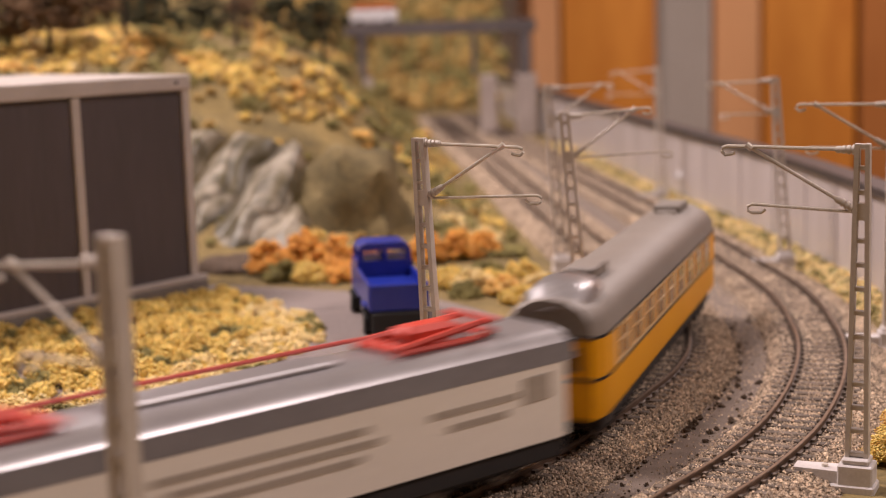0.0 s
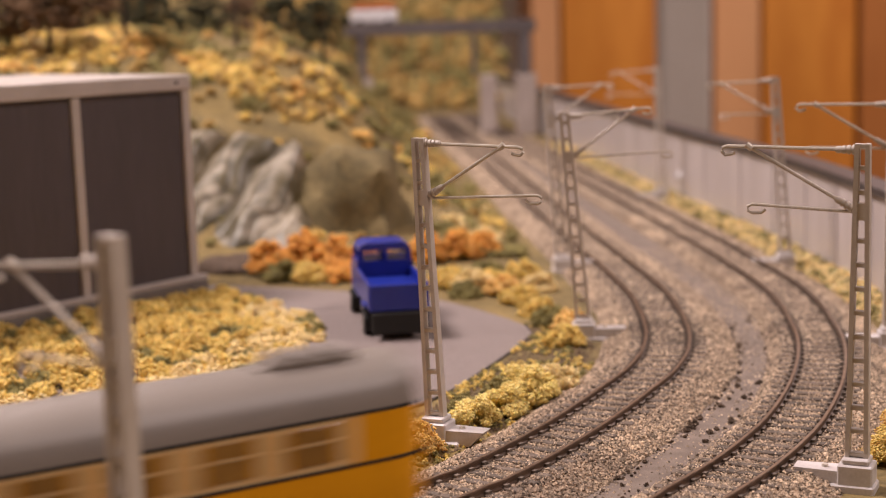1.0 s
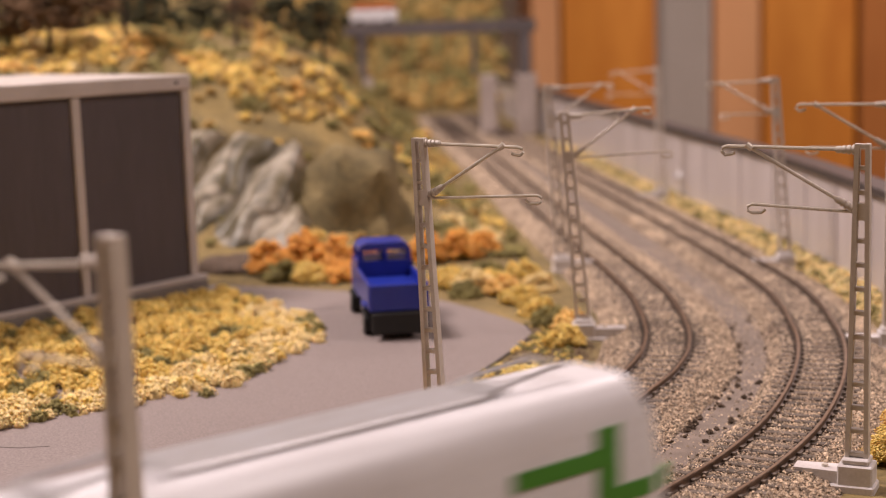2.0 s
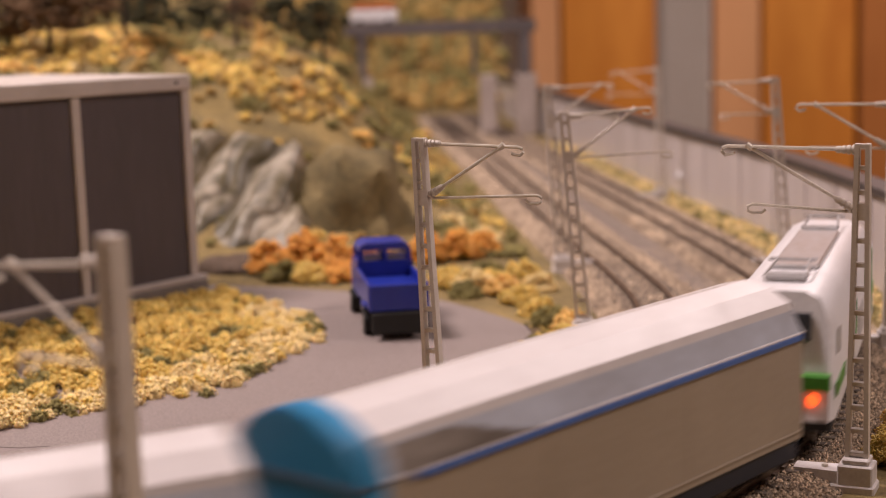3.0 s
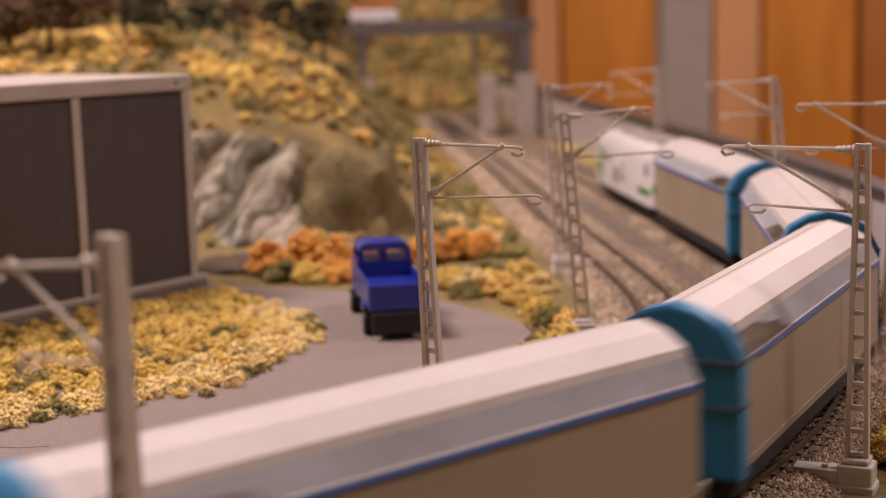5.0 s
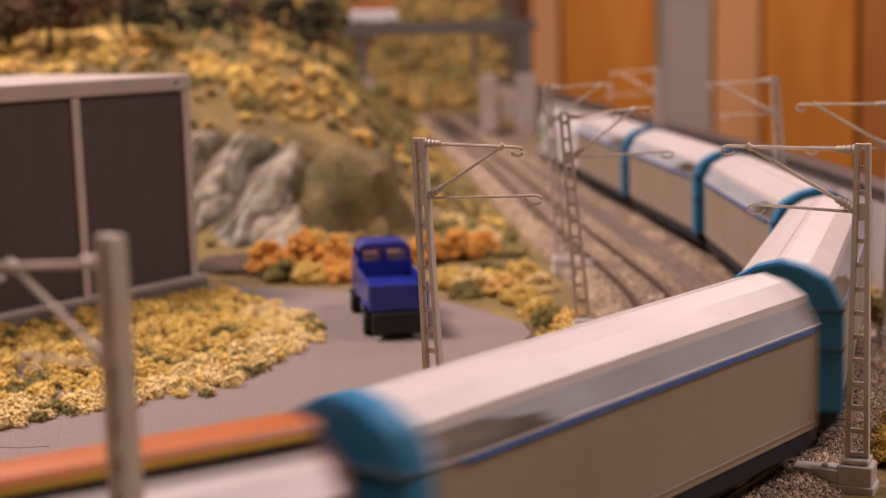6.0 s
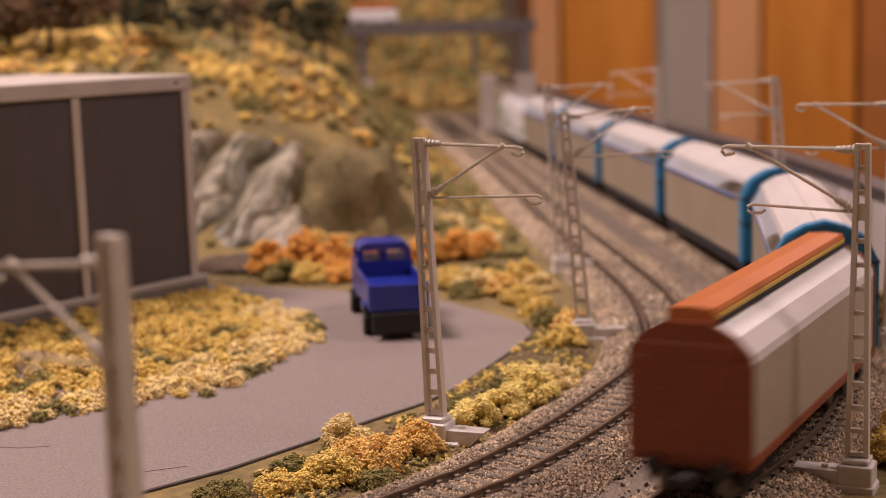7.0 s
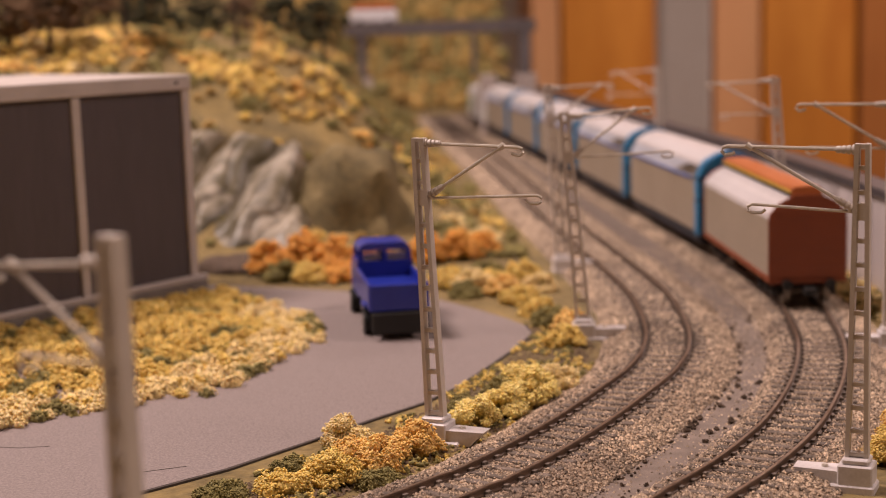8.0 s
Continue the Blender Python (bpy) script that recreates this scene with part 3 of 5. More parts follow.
YARD = [(-330, 250), (-190, 320), (-120, 372), (-86, 403.5), (-64, 424), (-40, 454), (-24, 475), (-8, 494), (3, 514), (12.5, 538), (24, 568), (34.5, 600),
        (33, 616), (26.5, 632), (14, 655), (-2, 680), (-26, 698), (-50, 711), (-80, 726), (-112, 738), (-200, 700), (-330, 560)]


def yard():
    bm = bmesh.new()
    slab(bm, YARD, BASE - 0.5, -4.0)
    y = tagged(part("yard", bm, M_CARD), "smooth grey card yard with dark cut edges", "yard", kind="structure")
    bm = bmesh.new()
    pts = dense(YARD[1:13], 6)
    ribbon(bm, pts, BASE - 0.5, -4.15, 0.05, 0.8)
    part("cut_edge", bm, M_CARDEDGE, y, "dark cut edge of the card")
    for p in (((-95, 420), (-84, 424), (-76, 427)), ((-143, 455), (-131, 452), (-122, 453)), ((-118, 690), (-96, 672), (-66, 664), (-44, 668))):
        bm = bmesh.new()
        ribbon(bm, dense(list(p), 4), -3.99, -3.9, -0.16, 0.16)
        part("crack", bm, M_CARDEDGE, y)


def truck():
    """A small pickup seen from behind."""
    t = thing("pickup_truck", at(-17.8, 595.0, -4.0, 99), "blue toy pickup truck parked on the grey yard", "truck")
    # local x points forward
    bm = bmesh.new()
    box(bm, 1, 46, -11.0, 11.0, 12.0, 18.4, 0.4)
    part("bed_floor", bm, M_BLUE, t)
    bm = bmesh.new()
    box(bm, 0, 1.6, -12.0, 12.0, 11.6, 22.6, 0.6)
    part("tailgate", bm, M_BLUE, t)
    for s in (-1, 1):
        bm = bmesh.new()
        box(bm, 1.2, 45, s * 11.4 - 0.8, s * 11.4 + 0.8, 11.6, 22.8, 0.6)
        part("side_board", bm, M_BLUE, t)
    bm = bmesh.new()
    extrude(bm, [(-11.6, 10), (-12.0, 20), (-11.7, 25.2), (11.7, 25.2), (12.0, 20), (11.6, 10)], 45.4, 66)
    cab = part("cab", bm, M_BLUE, t)
    bm = bmesh.new()
    extrude(bm, [(-11.0, 29.8), (-10.4, 31.4), (-8, 32.7), (8, 32.7), (10.4, 31.4), (11.0, 29.8)], 45.2, 64)
    part("cab_roof", bm, M_BLUE, cab, "rounded blue cab roof", True)
    for x in (45.6, 62):
        for y0, y1 in ((-11.4, -9.2), (-1.2, 0.8), (9.2, 11.4)):
            bm = bmesh.new()
            box(bm, x, x + 1.8, y0, y1, 25.0, 30.0, 0.25)
            part("pillar", bm, M_BLUE, cab)
    bm = bmesh.new()
    box(bm, 46.2, 46.6, -9, 9, 25.3, 29.7)
    p = part("rear_window", bm, M_CLEAR, cab, "clear rear window")
    p.visible_shadow = False
    bm = bmesh.new()
    extrude(bm, [(-11, 8), (-11, 20), (-8, 23), (8, 23), (11, 20), (11, 8)], 66.2, 80)
    part("bonnet", bm, M_BLUE, t)
    bm = bmesh.new()
    box(bm, 1.5, 78, -9.5, 9.5, 4.2, 11.5, 0.5)
    box(bm, -0.8, 2.0, -11.4, 11.4, 2.4, 11.4, 0.8)
    part("chassis", bm, M_BLACK, t, "black chassis and bumper")
    for x in (16, 66):
        for s in (-1, 1):
            bm = bmesh.new()
            disc(bm, (x, s * 11.0, 5.2), (0, 1, 0), 5.2, 4.0, 18)
            w = part("wheel", bm, M_TYRE, t)
            bm = bmesh.new()
            disc(bm, (x, s * 13.1, 5.2), (0, 1, 0), 2.7, 0.5, 14)
            part("rim", bm, M_STEEL, w)
    bm = bmesh.new()
    for s in (-1, 1):
        box(bm, 11, 21, s * 12.6 - 0.8, s * 12.6 + 0.8, 11.4, 13.0, 0.3)
    part("mudguard", bm, M_BLUE, t)


# ---- rolling stock; local x points the way it travels ----


def wheelset(parent, x, half=8.2):
    bogie = bmesh.new()
    for s in (-1, 1):
        box(bogie, x - 15, x + 15, s * 11 - 1.2, s * 11 + 1.2, 3.4, 7.4, 0.6)
        for k in (-11, 0, 11):
            box(bogie, x + k - 2, x + k + 2, s * 12.6 - 0.7, s * 12.6 + 0.7, 3.0, 6.8, 0.4)
    box(bogie, x - 12, x + 12, -7, 7, 4, 8, 0.5)
    b = part("bogie", bogie, M_UNDER, parent)
    for dx in (-12, 12):
        bm = bmesh.new()
        for s in (-1, 1):
            disc(bm, (x + dx, s * half, 5.25), (0, 1, 0), 5.2, 2.4, 20)
        tube(bm, [(x + dx, -half, 5.25), (x + dx, half, 5.25)], 1.0, 8)
        part("wheelset", bm, M_STEEL, b)


W_BOX = [(-15.6, 10.5), (15.6, 10.5), (15.6, 37.6), (-15.6, 37.6)]


def ragged(bm, side, x0, x1, seed):
    """A thin patch on the sloping eaves with uneven ends."""
    rnd = random.Random(seed)
    rows = []
    for v in range(7):
        k = v / 6
        y, z = side * (16.0 - 3.3 * k), 38.5 + 5.4 * k
        a, b = x0 + rnd.uniform(0, 4), x1 - 26 * k + rnd.uniform(-5, 5)
        rows.append([bm.verts.new((a + (b - a) * u / 8, y + side * d, z + d * 0.5)) for d in (0.0, 0.12) for u in range(9)])
    for q0, q1 in zip(rows, rows[1:]):
        for u in range(8):
            bm.faces.new((q0[9 + u], q0[10 + u], q1[10 + u], q1[9 + u]))
            bm.faces.new((q0[u], q1[u], q1[u + 1], q0[u + 1]))


def hood_wagon(label, seed=1):
    """A long goods wagon with a pale hood and a blue rear end."""
    w = thing("hood_wagon", Matrix(), label, "freight wagon", "hood wagons of the goods train")
    h = 83.0
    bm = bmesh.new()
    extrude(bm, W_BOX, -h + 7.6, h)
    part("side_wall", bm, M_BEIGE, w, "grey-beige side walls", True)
    for s in (-1, 1):
        bm = bmesh.new()
        box(bm, -h + 16, h - 1, s * 15.8 - 0.5, s * 15.8 + 0.5, 36.7, 38.3, 0.2)
        part("stripe", bm, M_STRIPE, w, "blue stripe along the eaves")
        bm = bmesh.new()
        extrude(bm, [(s * 15.9, 38.3), (s * 12.6, 44.4), (s * 11.4, 43.4), (s * 14.2, 38.2)], -h + 7.6, h)
        part("eaves_panel", bm, M_EAVES, w, "grey-blue sloping eaves")
        # dark patch with uneven ends over the rear part of the eaves
        bm = bmesh.new()
        ragged(bm, s, -h + 8.5, -h + 54, seed + s)
        part("bare_patch", bm, M_DARKPATCH, w, "dark uneven-ended patch along the rear part of the eaves")
        bm = bmesh.new()
        box(bm, -h + 7.6, h, s * 15.75 - 0.35, s * 15.75 + 0.35, 38.25, 38.75, 0.1)
        part("eaves_lip", bm, M_HOOD, w, "thin pale lip over the stripe")
        for x in (-26, 28):
            bm = bmesh.new()
            box(bm, x - 0.2, x + 0.2, s * 15.6 - 0.1, s * 15.6 + 0.1, 11, 36.6)
            part("seam", bm, M_BEIGE, w)
        bm = bmesh.new()
        box(bm, -h + 5, h - 0.5, s * 15.7 - 0.25, s * 15.7 + 0.25, 12.2, 12.8, 0.1)
        part("lower_rail", bm, M_BEIGE, w)
        bm = bmesh.new()
        box(bm, -h + 9, -h + 11.6, s * 15.7 - 0.2, s * 15.7 + 0.2, 28.5, 31.0, 0.1)
        part("marker_plate", bm, M_YELLINE, w, "small yellow marker plate")
    bm = bmesh.new()
    roof = [(-12.8, 44.0), (-12.0, 46.0), (-6.6, 49.4), (0, 51.0), (6.6, 49.4), (12.0, 46.0), (12.8, 44.0)]
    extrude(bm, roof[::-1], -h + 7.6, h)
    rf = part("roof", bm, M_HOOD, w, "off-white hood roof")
    bm = bmesh.new()
    tube(bm, [(-h + 12, 2.0, 50.5), (h - 6, 2.0, 50.5)], 0.2, 5)
    part("roof_seam", bm, M_LETTER, rf)
    ring = [(-16.5, 9.5), (-16.5, 38.6), (-13.4, 45.0), (-12.2, 46.9), (-6.4, 50.3), (0, 51.9), (6.4, 50.3), (12.2, 46.9), (13.4, 45.0), (16.5, 38.6), (16.5, 9.5)]
    bm = bmesh.new()
    extrude(bm, ring, -h, -h + 7.8)
    bmesh.ops.bevel(bm, geom=[e for e in bm.edges if abs(e.verts[0].co.x - e.verts[1].co.x) < 0.1], offset=0.6, segments=2, affect="EDGES")
    e = part("end_cap", bm, M_TEAL, w, "blue end cap", True)
    for z in (38.4, 27.2):
        bm = bmesh.new()
        box(bm, -h - 0.5, -h + 6.0, -16.8, 16.8, z - 0.4, z + 0.4, 0.15)
        part("end_rib", bm, M_UNDERBLUE, e, "dark navy rib")
    bm = bmesh.new()
    extrude(bm, [(y * 0.9, 12 + (z - 12) * 0.93) for y, z in ring], h - 0.4, h + 0.5)
    part("front_wall", bm, M_BEIGE, w, "beige front wall")
    for s in (-1, 1):
        bm = bmesh.new()
        tube(bm, [(s * (h - 2), 0, 8.0), (s * (h + 4.6), 0, 8.0)], 1.2, 8)
        part("coupler", bm, M_BLACK, w)
    bm = bmesh.new()
    box(bm, -h + 2, h - 1, -15.0, 15.0, 5.0, 10.4, 0.6)
    part("sole_bar", bm, M_UNDERBLUE, w, "dark navy sole bar")
    # the hood is wider than the frame below it
    for ob in list(w.children):
        for piece in (ob, *ob.children):
            piece.data.transform(Matrix.Diagonal((1, 1.05, 1, 1)))
    for x in (-h + 16, h - 16):
        wheelset(w, x)
    bm = bmesh.new()
    box(bm, -44, 44, -13.5, 13.5, 2.4, 6.5, 1.0)
    part("brake_gear", bm, M_UNDER, w)
    return w


def ridge_wagon():
    """The last wagon: pale sides, brown ends and a raised orange ridge."""
    w = thing("ridge_wagon", Matrix(), "white wagon with brown ends and an orange roof ridge", "freight wagon")
    h = 69.5
    prof = [(-15.8, 12.5), (15.8, 12.5), (15.8, 36.0), (-15.8, 36.0)]
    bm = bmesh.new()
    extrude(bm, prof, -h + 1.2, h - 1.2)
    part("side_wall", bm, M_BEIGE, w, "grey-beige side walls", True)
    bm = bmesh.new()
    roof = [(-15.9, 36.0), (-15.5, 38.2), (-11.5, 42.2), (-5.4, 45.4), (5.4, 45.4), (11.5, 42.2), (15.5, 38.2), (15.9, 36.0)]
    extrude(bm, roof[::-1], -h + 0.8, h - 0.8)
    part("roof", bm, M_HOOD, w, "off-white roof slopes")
    bm = bmesh.new()
    extrude(bm, [(-6.2, 45.2), (-6.2, 48.3), (-5.4, 49.2), (0, 49.6), (5.4, 49.2), (6.2, 48.3), (6.2, 45.2)], -h + 2, h - 1)
    rg = part("roof_ridge", bm, M_RIDGE, w, "orange-brown raised ridge")
    for s in (-1, 1):
        bm = bmesh.new()
        box(bm, -h + 3, h - 2, s * 6.35 - 0.35, s * 6.35 + 0.35, 46.6, 47.7, 0.1)
        part("line", bm, M_YELLINE, rg, "thin yellow line")
        # solid dark bar stands in for the shade under the ridge
        bm = bmesh.new()
        box(bm, -h + 3, h - 2, s * 6.5 - 0.35, s * 6.5 + 0.35, 45.4, 46.5, 0.1)
        part("shadow_gap", bm, M_UNDER, rg, "dark line under the ridge")
    for s in (-1, 1):
        bm = bmesh.new()
        ep = [(-16.2, 9.5), (-16.2, 36.2), (-15.7, 38.6), (-11.8, 42.8), (-5.6, 46.0), (5.6, 46.0), (11.8, 42.8), (15.7, 38.6), (16.2, 36.2), (16.2, 9.5)]
        extrude(bm, ep, min(s * h, s * (h - 1.4)), max(s * h, s * (h - 1.4)))
        e = part("end_wall", bm, M_BROWN, w, "red-brown planked end wall")
        for k in range(7):
            bm = bmesh.new()
            z = 12 + k * 4.1
            hw = 15.6 if z < 36 else 12.5
            box(bm, min(s * h, s * (h + 0.35)), max(s * h, s * (h + 0.35)), -hw, hw, z, z + 4.0, 0.06)
            part("plank", bm, M_BROWN, e)
        for y in (-9, 9):
            bm = bmesh.new()
            disc(bm, (s * (h + 2.2), y, 9.2), (1, 0, 0), 2.2, 1.0, 12)
            tube(bm, [(s * h, y, 9.2), (s * (h + 2), y, 9.2)], 0.9, 8)
            part("buffer", bm, M_BLACK, e)
        bm = bmesh.new()
        tube(bm, [(s * (h - 2), 0, 6.5), (s * (h + 4), 0, 6.5)], 1.4, 8)
        box(bm, min(s * (h + 2.5), s * (h + 5.5)), max(s * (h + 2.5), s * (h + 5.5)), -2.6, 2.6, 5.0, 8.2, 0.4)
        part("coupler", bm, M_BLACK, w)
    bm = bmesh.new()
    for s in (-1, 1):
        box(bm, -h + 1, h - 1, s * 15.2 - 0.9, s * 15.2 + 0.9, 9.6, 12.4, 0.3)
    box(bm, -h + 1, h - 1, -14, 14, 9.4, 12.0)
    part("sole_bar", bm, M_BROWN, w, "red-brown sole bar")
    for x in (-h + 18.5, h - 18.5):
        wheelset(w, x)
    return w


def green_loco():
    """White electric locomotive with green stripes."""
    w = thing("electric_locomotive", Matrix(), "white electric locomotive with green stripes and lit red tail lamps", "locomotive")
    h = 83.0
    bm = bmesh.new()
    side = [(-15.8, 9.5), (15.8, 9.5), (15.8, 35), (12.5, 42.2), (8, 44.2), (-8, 44.2), (-12.5, 42.2), (-15.8, 35)]
    # nose: rings that lean back towards the roof
    rings = []
    for x, k, dz in ((-h, 0.90, 0), (-h + 5, 1.0, 0), (h - 5, 1.0, 0), (h, 0.90, 0)):
        ring = []
        for y, z in side:
            back = max(0.0, z - 24) * 0.42 if abs(x) > h - 3 else (max(0.0, z - 24) * 0.30 if abs(x) > h - 6 else 0.0)
            ring.append(bm.verts.new((x - math.copysign(back, x), y * k, z)))
        rings.append(ring)
    for q0, q1 in zip(rings, rings[1:]):
        for i in range(len(side)):
            bm.faces.new((q0[i], q0[(i + 1) % len(side)], q1[(i + 1) % len(side)], q1[i]))
    bm.faces.new(rings[0][::-1])
    bm.faces.new(rings[-1])
    body = part("body", bm, M_WHITE, w, "white body shell", True)
    for s in (-1, 1):
        bm = bmesh.new()
        box(bm, min(s * (h - 5), s * (h - 2)), max(s * (h - 5), s * (h - 2)), -9.0, 9.0, 31, 38.5, 0.4)
        for v in bm.verts:
            v.co.x -= s * max(0.0, v.co.z - 24) * 0.40 - s * 2.1
        part("windscreen", bm, M_GLASS, w, "dark windscreen")
        bm = bmesh.new()
        box(bm, min(s * (h - 6), s * (h + 0.3)), max(s * (h - 6), s * (h + 0.3)), -14.6, 14.6, 18.0, 22.5, 0.3)
        part("front_stripe", bm, M_GREEN, w, "green stripe round the nose")
        for y in (-10, 10):
            bm = bmesh.new()
            disc(bm, (s * (h + 0.3), y, 15.6), (1, 0, 0), 1.8, 0.8, 12)
            part("lamp", bm, M_TAIL if s < 0 else M_CLEAR, w, "glowing red tail lamp" if s < 0 else "clear headlamp")
    for y in (-15.95, 15.95):
        bm = bmesh.new()
        box(bm, -h + 5, -h + 34, y - 0.2, y + 0.2, 15.5, 19.5, 0.1)
        part("side_stripe", bm, M_GREEN, w, "green lower side stripe")
        bm = bmesh.new()
        box(bm, h - 24, h - 17, y - 0.2, y + 0.2, 13.0, 35.5, 0.1)
        box(bm, h - 48, h - 24.1, y - 0.2, y + 0.2, 27.0, 31.0, 0.1)
        box(bm, h - 16.9, h - 6, y - 0.2, y + 0.2, 18.0, 22.0, 0.1)
        part("side_stripe", bm, M_GREEN, w, "green branching side stripe")
        bm = bmesh.new()
        for a in range(12):
            t0, t1 = radians(a * 30), radians(a * 30 + 24)
            box(bm, -9 + 4.4 * math.cos(t0) - 0.8, -9 + 4.4 * math.cos(t1) + 0.8, y - 0.2, y + 0.2, 24 + 5.2 * math.sin(min(t0, t1)) - 0.9, 24 + 5.2 * math.sin(max(t0, t1)) + 0.9)
        part("emblem", bm, M_GREEN, w, "round green emblem")
        bm = bmesh.new()
        for k in range(8):
            box(bm, 4, 26, y - 0.25, y + 0.25, 15 + k * 1.3, 15.6 + k * 1.3)
        part("louvre", bm, M_CHAMFER, w, "row of grey louvres")
        bm = bmesh.new()
        box(bm, -h + 8, -h + 14, y - 0.15, y + 0.15, 27, 34, 0.2)
        part("cab_window", bm, M_GLASS, w, "dark cab window")
    bm = bmesh.new()
    box(bm, -38, 38, -7, 7, 44.0, 45.6, 0.5)
    part("roof_hatch", bm, M_CHAMFER, w, "pale grey roof hatches")
    for x in (-50, 50):
        bm = bmesh.new()
        for y in (-6, 6):
            tube(bm, [(x - 9, y, 46), (x + 9, y * 0.8, 47.6)], 0.5, 6)
        tube(bm, [(x + 9, -7, 47.8), (x + 9, 7, 47.8)], 0.6, 6)
        tube(bm, [(x - 9, -6, 46.2), (x - 9, 6, 46.2)], 0.6, 6)
        box(bm, x - 11, x - 7, -6, 6, 44.5, 46.2, 0.3)
        part("pantograph", bm, M_CHAMFER, w, "folded pale metal pantograph")
    bm = bmesh.new()
    box(bm, -h + 3, h - 3, -14.8, 14.8, 5.5, 9.6, 0.8)
    part("skirt", bm, M_UNDER, w, "black skirt")
    for x in (-h + 27, h - 27):
        wheelset(w, x)
    return w


def yellow_railcar():
    """Yellow and tan coach with a grey rounded roof."""
    w = thing("railcar", Matrix(), "yellow and tan railcar with a rounded grey roof", "railcar")
    h = 112.0
    bm = bmesh.new()
    low = [(-14.6, 9.6), (14.6, 9.6), (15.0, 11.5), (15.0, 20.6), (-15.0, 20.6), (-15.0, 11.5)]

    def body(bm, prof, z_lo, z_hi, grow=0.0):
        rings = []
        for x, k in ((-h, 0.80), (-h + 2.5, 0.93), (-h + 8, 1.0), (h - 8, 1.0), (h - 2.5, 0.93), (h, 0.80)):
            rings.append([bm.verts.new((x + math.copysign(grow, x), y * k, z)) for y, z in prof])
        n = len(prof)
        for q0, q1 in zip(rings, rings[1:]):
            for i in range(n):
                bm.faces.new((q0[i], q0[(i + 1) % n], q1[(i + 1) % n], q1[i]))
        bm.faces.new(rings[0][::-1])
        bm.faces.new(rings[-1])

    body(bm, low, 0, 0)
    part("lower_side", bm, M_YELLOW, w, "bright yellow lower side", True)
    bm = bmesh.new()
    body(bm, [(-15.15, 20.6), (15.15, 20.6), (15.15, 21.4), (-15.15, 21.4)], 0, 0, 0.15)
    part("waist_line", bm, M_BLACK, w, "thin black waist line")
    bm = bmesh.new()
    body(bm, [(-15.0, 21.4), (15.0, 21.4), (15.0, 32.6), (-15.0, 32.6)], 0, 0)
    part("window_band", bm, M_TAN, w, "tan window band", True)
    for s in (-1, 1):
        bm = bmesh.new()
        rings = [[bm.verts.new((s * (x + 0.1), y * k * 1.006, z)) for y, z in ((-15, 21.5), (15, 21.5), (15, 32.5), (-15, 32.5))]
                 for x, k in ((h - 19, 1.0), (h - 8, 1.0), (h - 2.5, 0.93), (h, 0.80))]
        for q0, q1 in zip(rings, rings[1:]):
            for i in range(4):
                bm.faces.new((q0[i], q0[(i + 1) % 4], q1[(i + 1) % 4], q1[i]))
        bm.faces.new(rings[0][::-1])
        bm.faces.new(rings[-1])
        part("cab_panel", bm, M_YELLOW, w, "bright yellow cab end panel")
    bm = bmesh.new()
    body(bm, [(-15.15, 32.6), (15.15, 32.6), (15.15, 33.4), (-15.15, 33.4)], 0, 0, 0.15)
    part("gutter", bm, M_BLACK, w, "thin dark gutter line")
    bm = bmesh.new()
    body(bm, [(-15.0, 33.4), (15.0, 33.4), (14.2, 37), (11.5, 40.4), (6, 42.9), (0, 43.6), (-6, 42.9), (-11.5, 40.4), (-14.2, 37)], 0, 0)
    part("roof", bm, M_ROOFGREY, w, "rounded grey roof", True)
    for s in (-1, 1):
        for k in range(9):
            x = -h + 30 + k * 20.5
            bm = bmesh.new()
            box(bm, x - 6.4, x + 6.4, s * 15.05 - 0.25, s * 15.05 + 0.25, 22.8, 31.6, 0.2)
            win = part("window", bm, M_CURTAIN, w, "amber-tinted coach window")
            bm = bmesh.new()
            box(bm, x - 6.5, x + 6.5, s * 15.2 - 0.3, s * 15.2 + 0.3, 27.6, 28.1)
            part("window_bar", bm, M_TAN, win)
            bm = bmesh.new()
            for e in (-7.6, 6.6):
                box(bm, x + e, x + e + 1.0, s * 15.05 - 0.2, s * 15.05 + 0.2, 22.2, 32.0)
            part("window_post", bm, M_YELLOW, win, "yellow window post")
        bm = bmesh.new()
        for y in (-6.5, 0, 6.5):
            box(bm, min(s * (h - 0.3), s * (h + 0.2)), max(s * (h - 0.3), s * (h + 0.2)), y - 2.6, y + 2.6, 23, 30, 0.2)
        part("end_window", bm, M_CURTAIN, w)
        bm = bmesh.new()
        tube(bm, [(s * (h - 2), 0, 8), (s * (h + 4), 0, 8)], 1.4, 8)
        part("coupler", bm, M_BLACK, w)
    bm = bmesh.new()
    for v in ((-16, 0), (-9, 0), (-2, 0)):
        box(bm, -h + 30 + v[0], -h + 34 + v[0], -5.5, 5.5, 42.6, 46.4, 0.7)
    box(bm, -h + 12, -h + 36, -4, 4, 42.6, 44.4, 0.5)
    part("roof_vent", bm, M_ROOFGREY, w, "grey roof ventilators")
    bm = bmesh.new()
    tube(bm, [(h - 30, 0, 42.0), (h - 24, 0, 42.6), (h - 10, 0, 41.4), (h - 1, 0, 38.0)], [3.0, 5.0, 5.2, 3.4], 16)
    for v in bm.verts:
        v.co.y *= 2.0
    part("roof_dome", bm, M_SILVER, w, "silver roof fairing", True)
    bm = bmesh.new()
    box(bm, h - 56, h - 38, -5, 5, 42.8, 46.4, 0.6)
    part("roof_box", bm, M_ROOFGREY, w)
    bm = bmesh.new()
    box(bm, -h + 10, h - 10, -12.9, 12.9, 4.0, 9.7, 0.8)
    part("underframe", bm, M_UNDER, w, "black underframe")
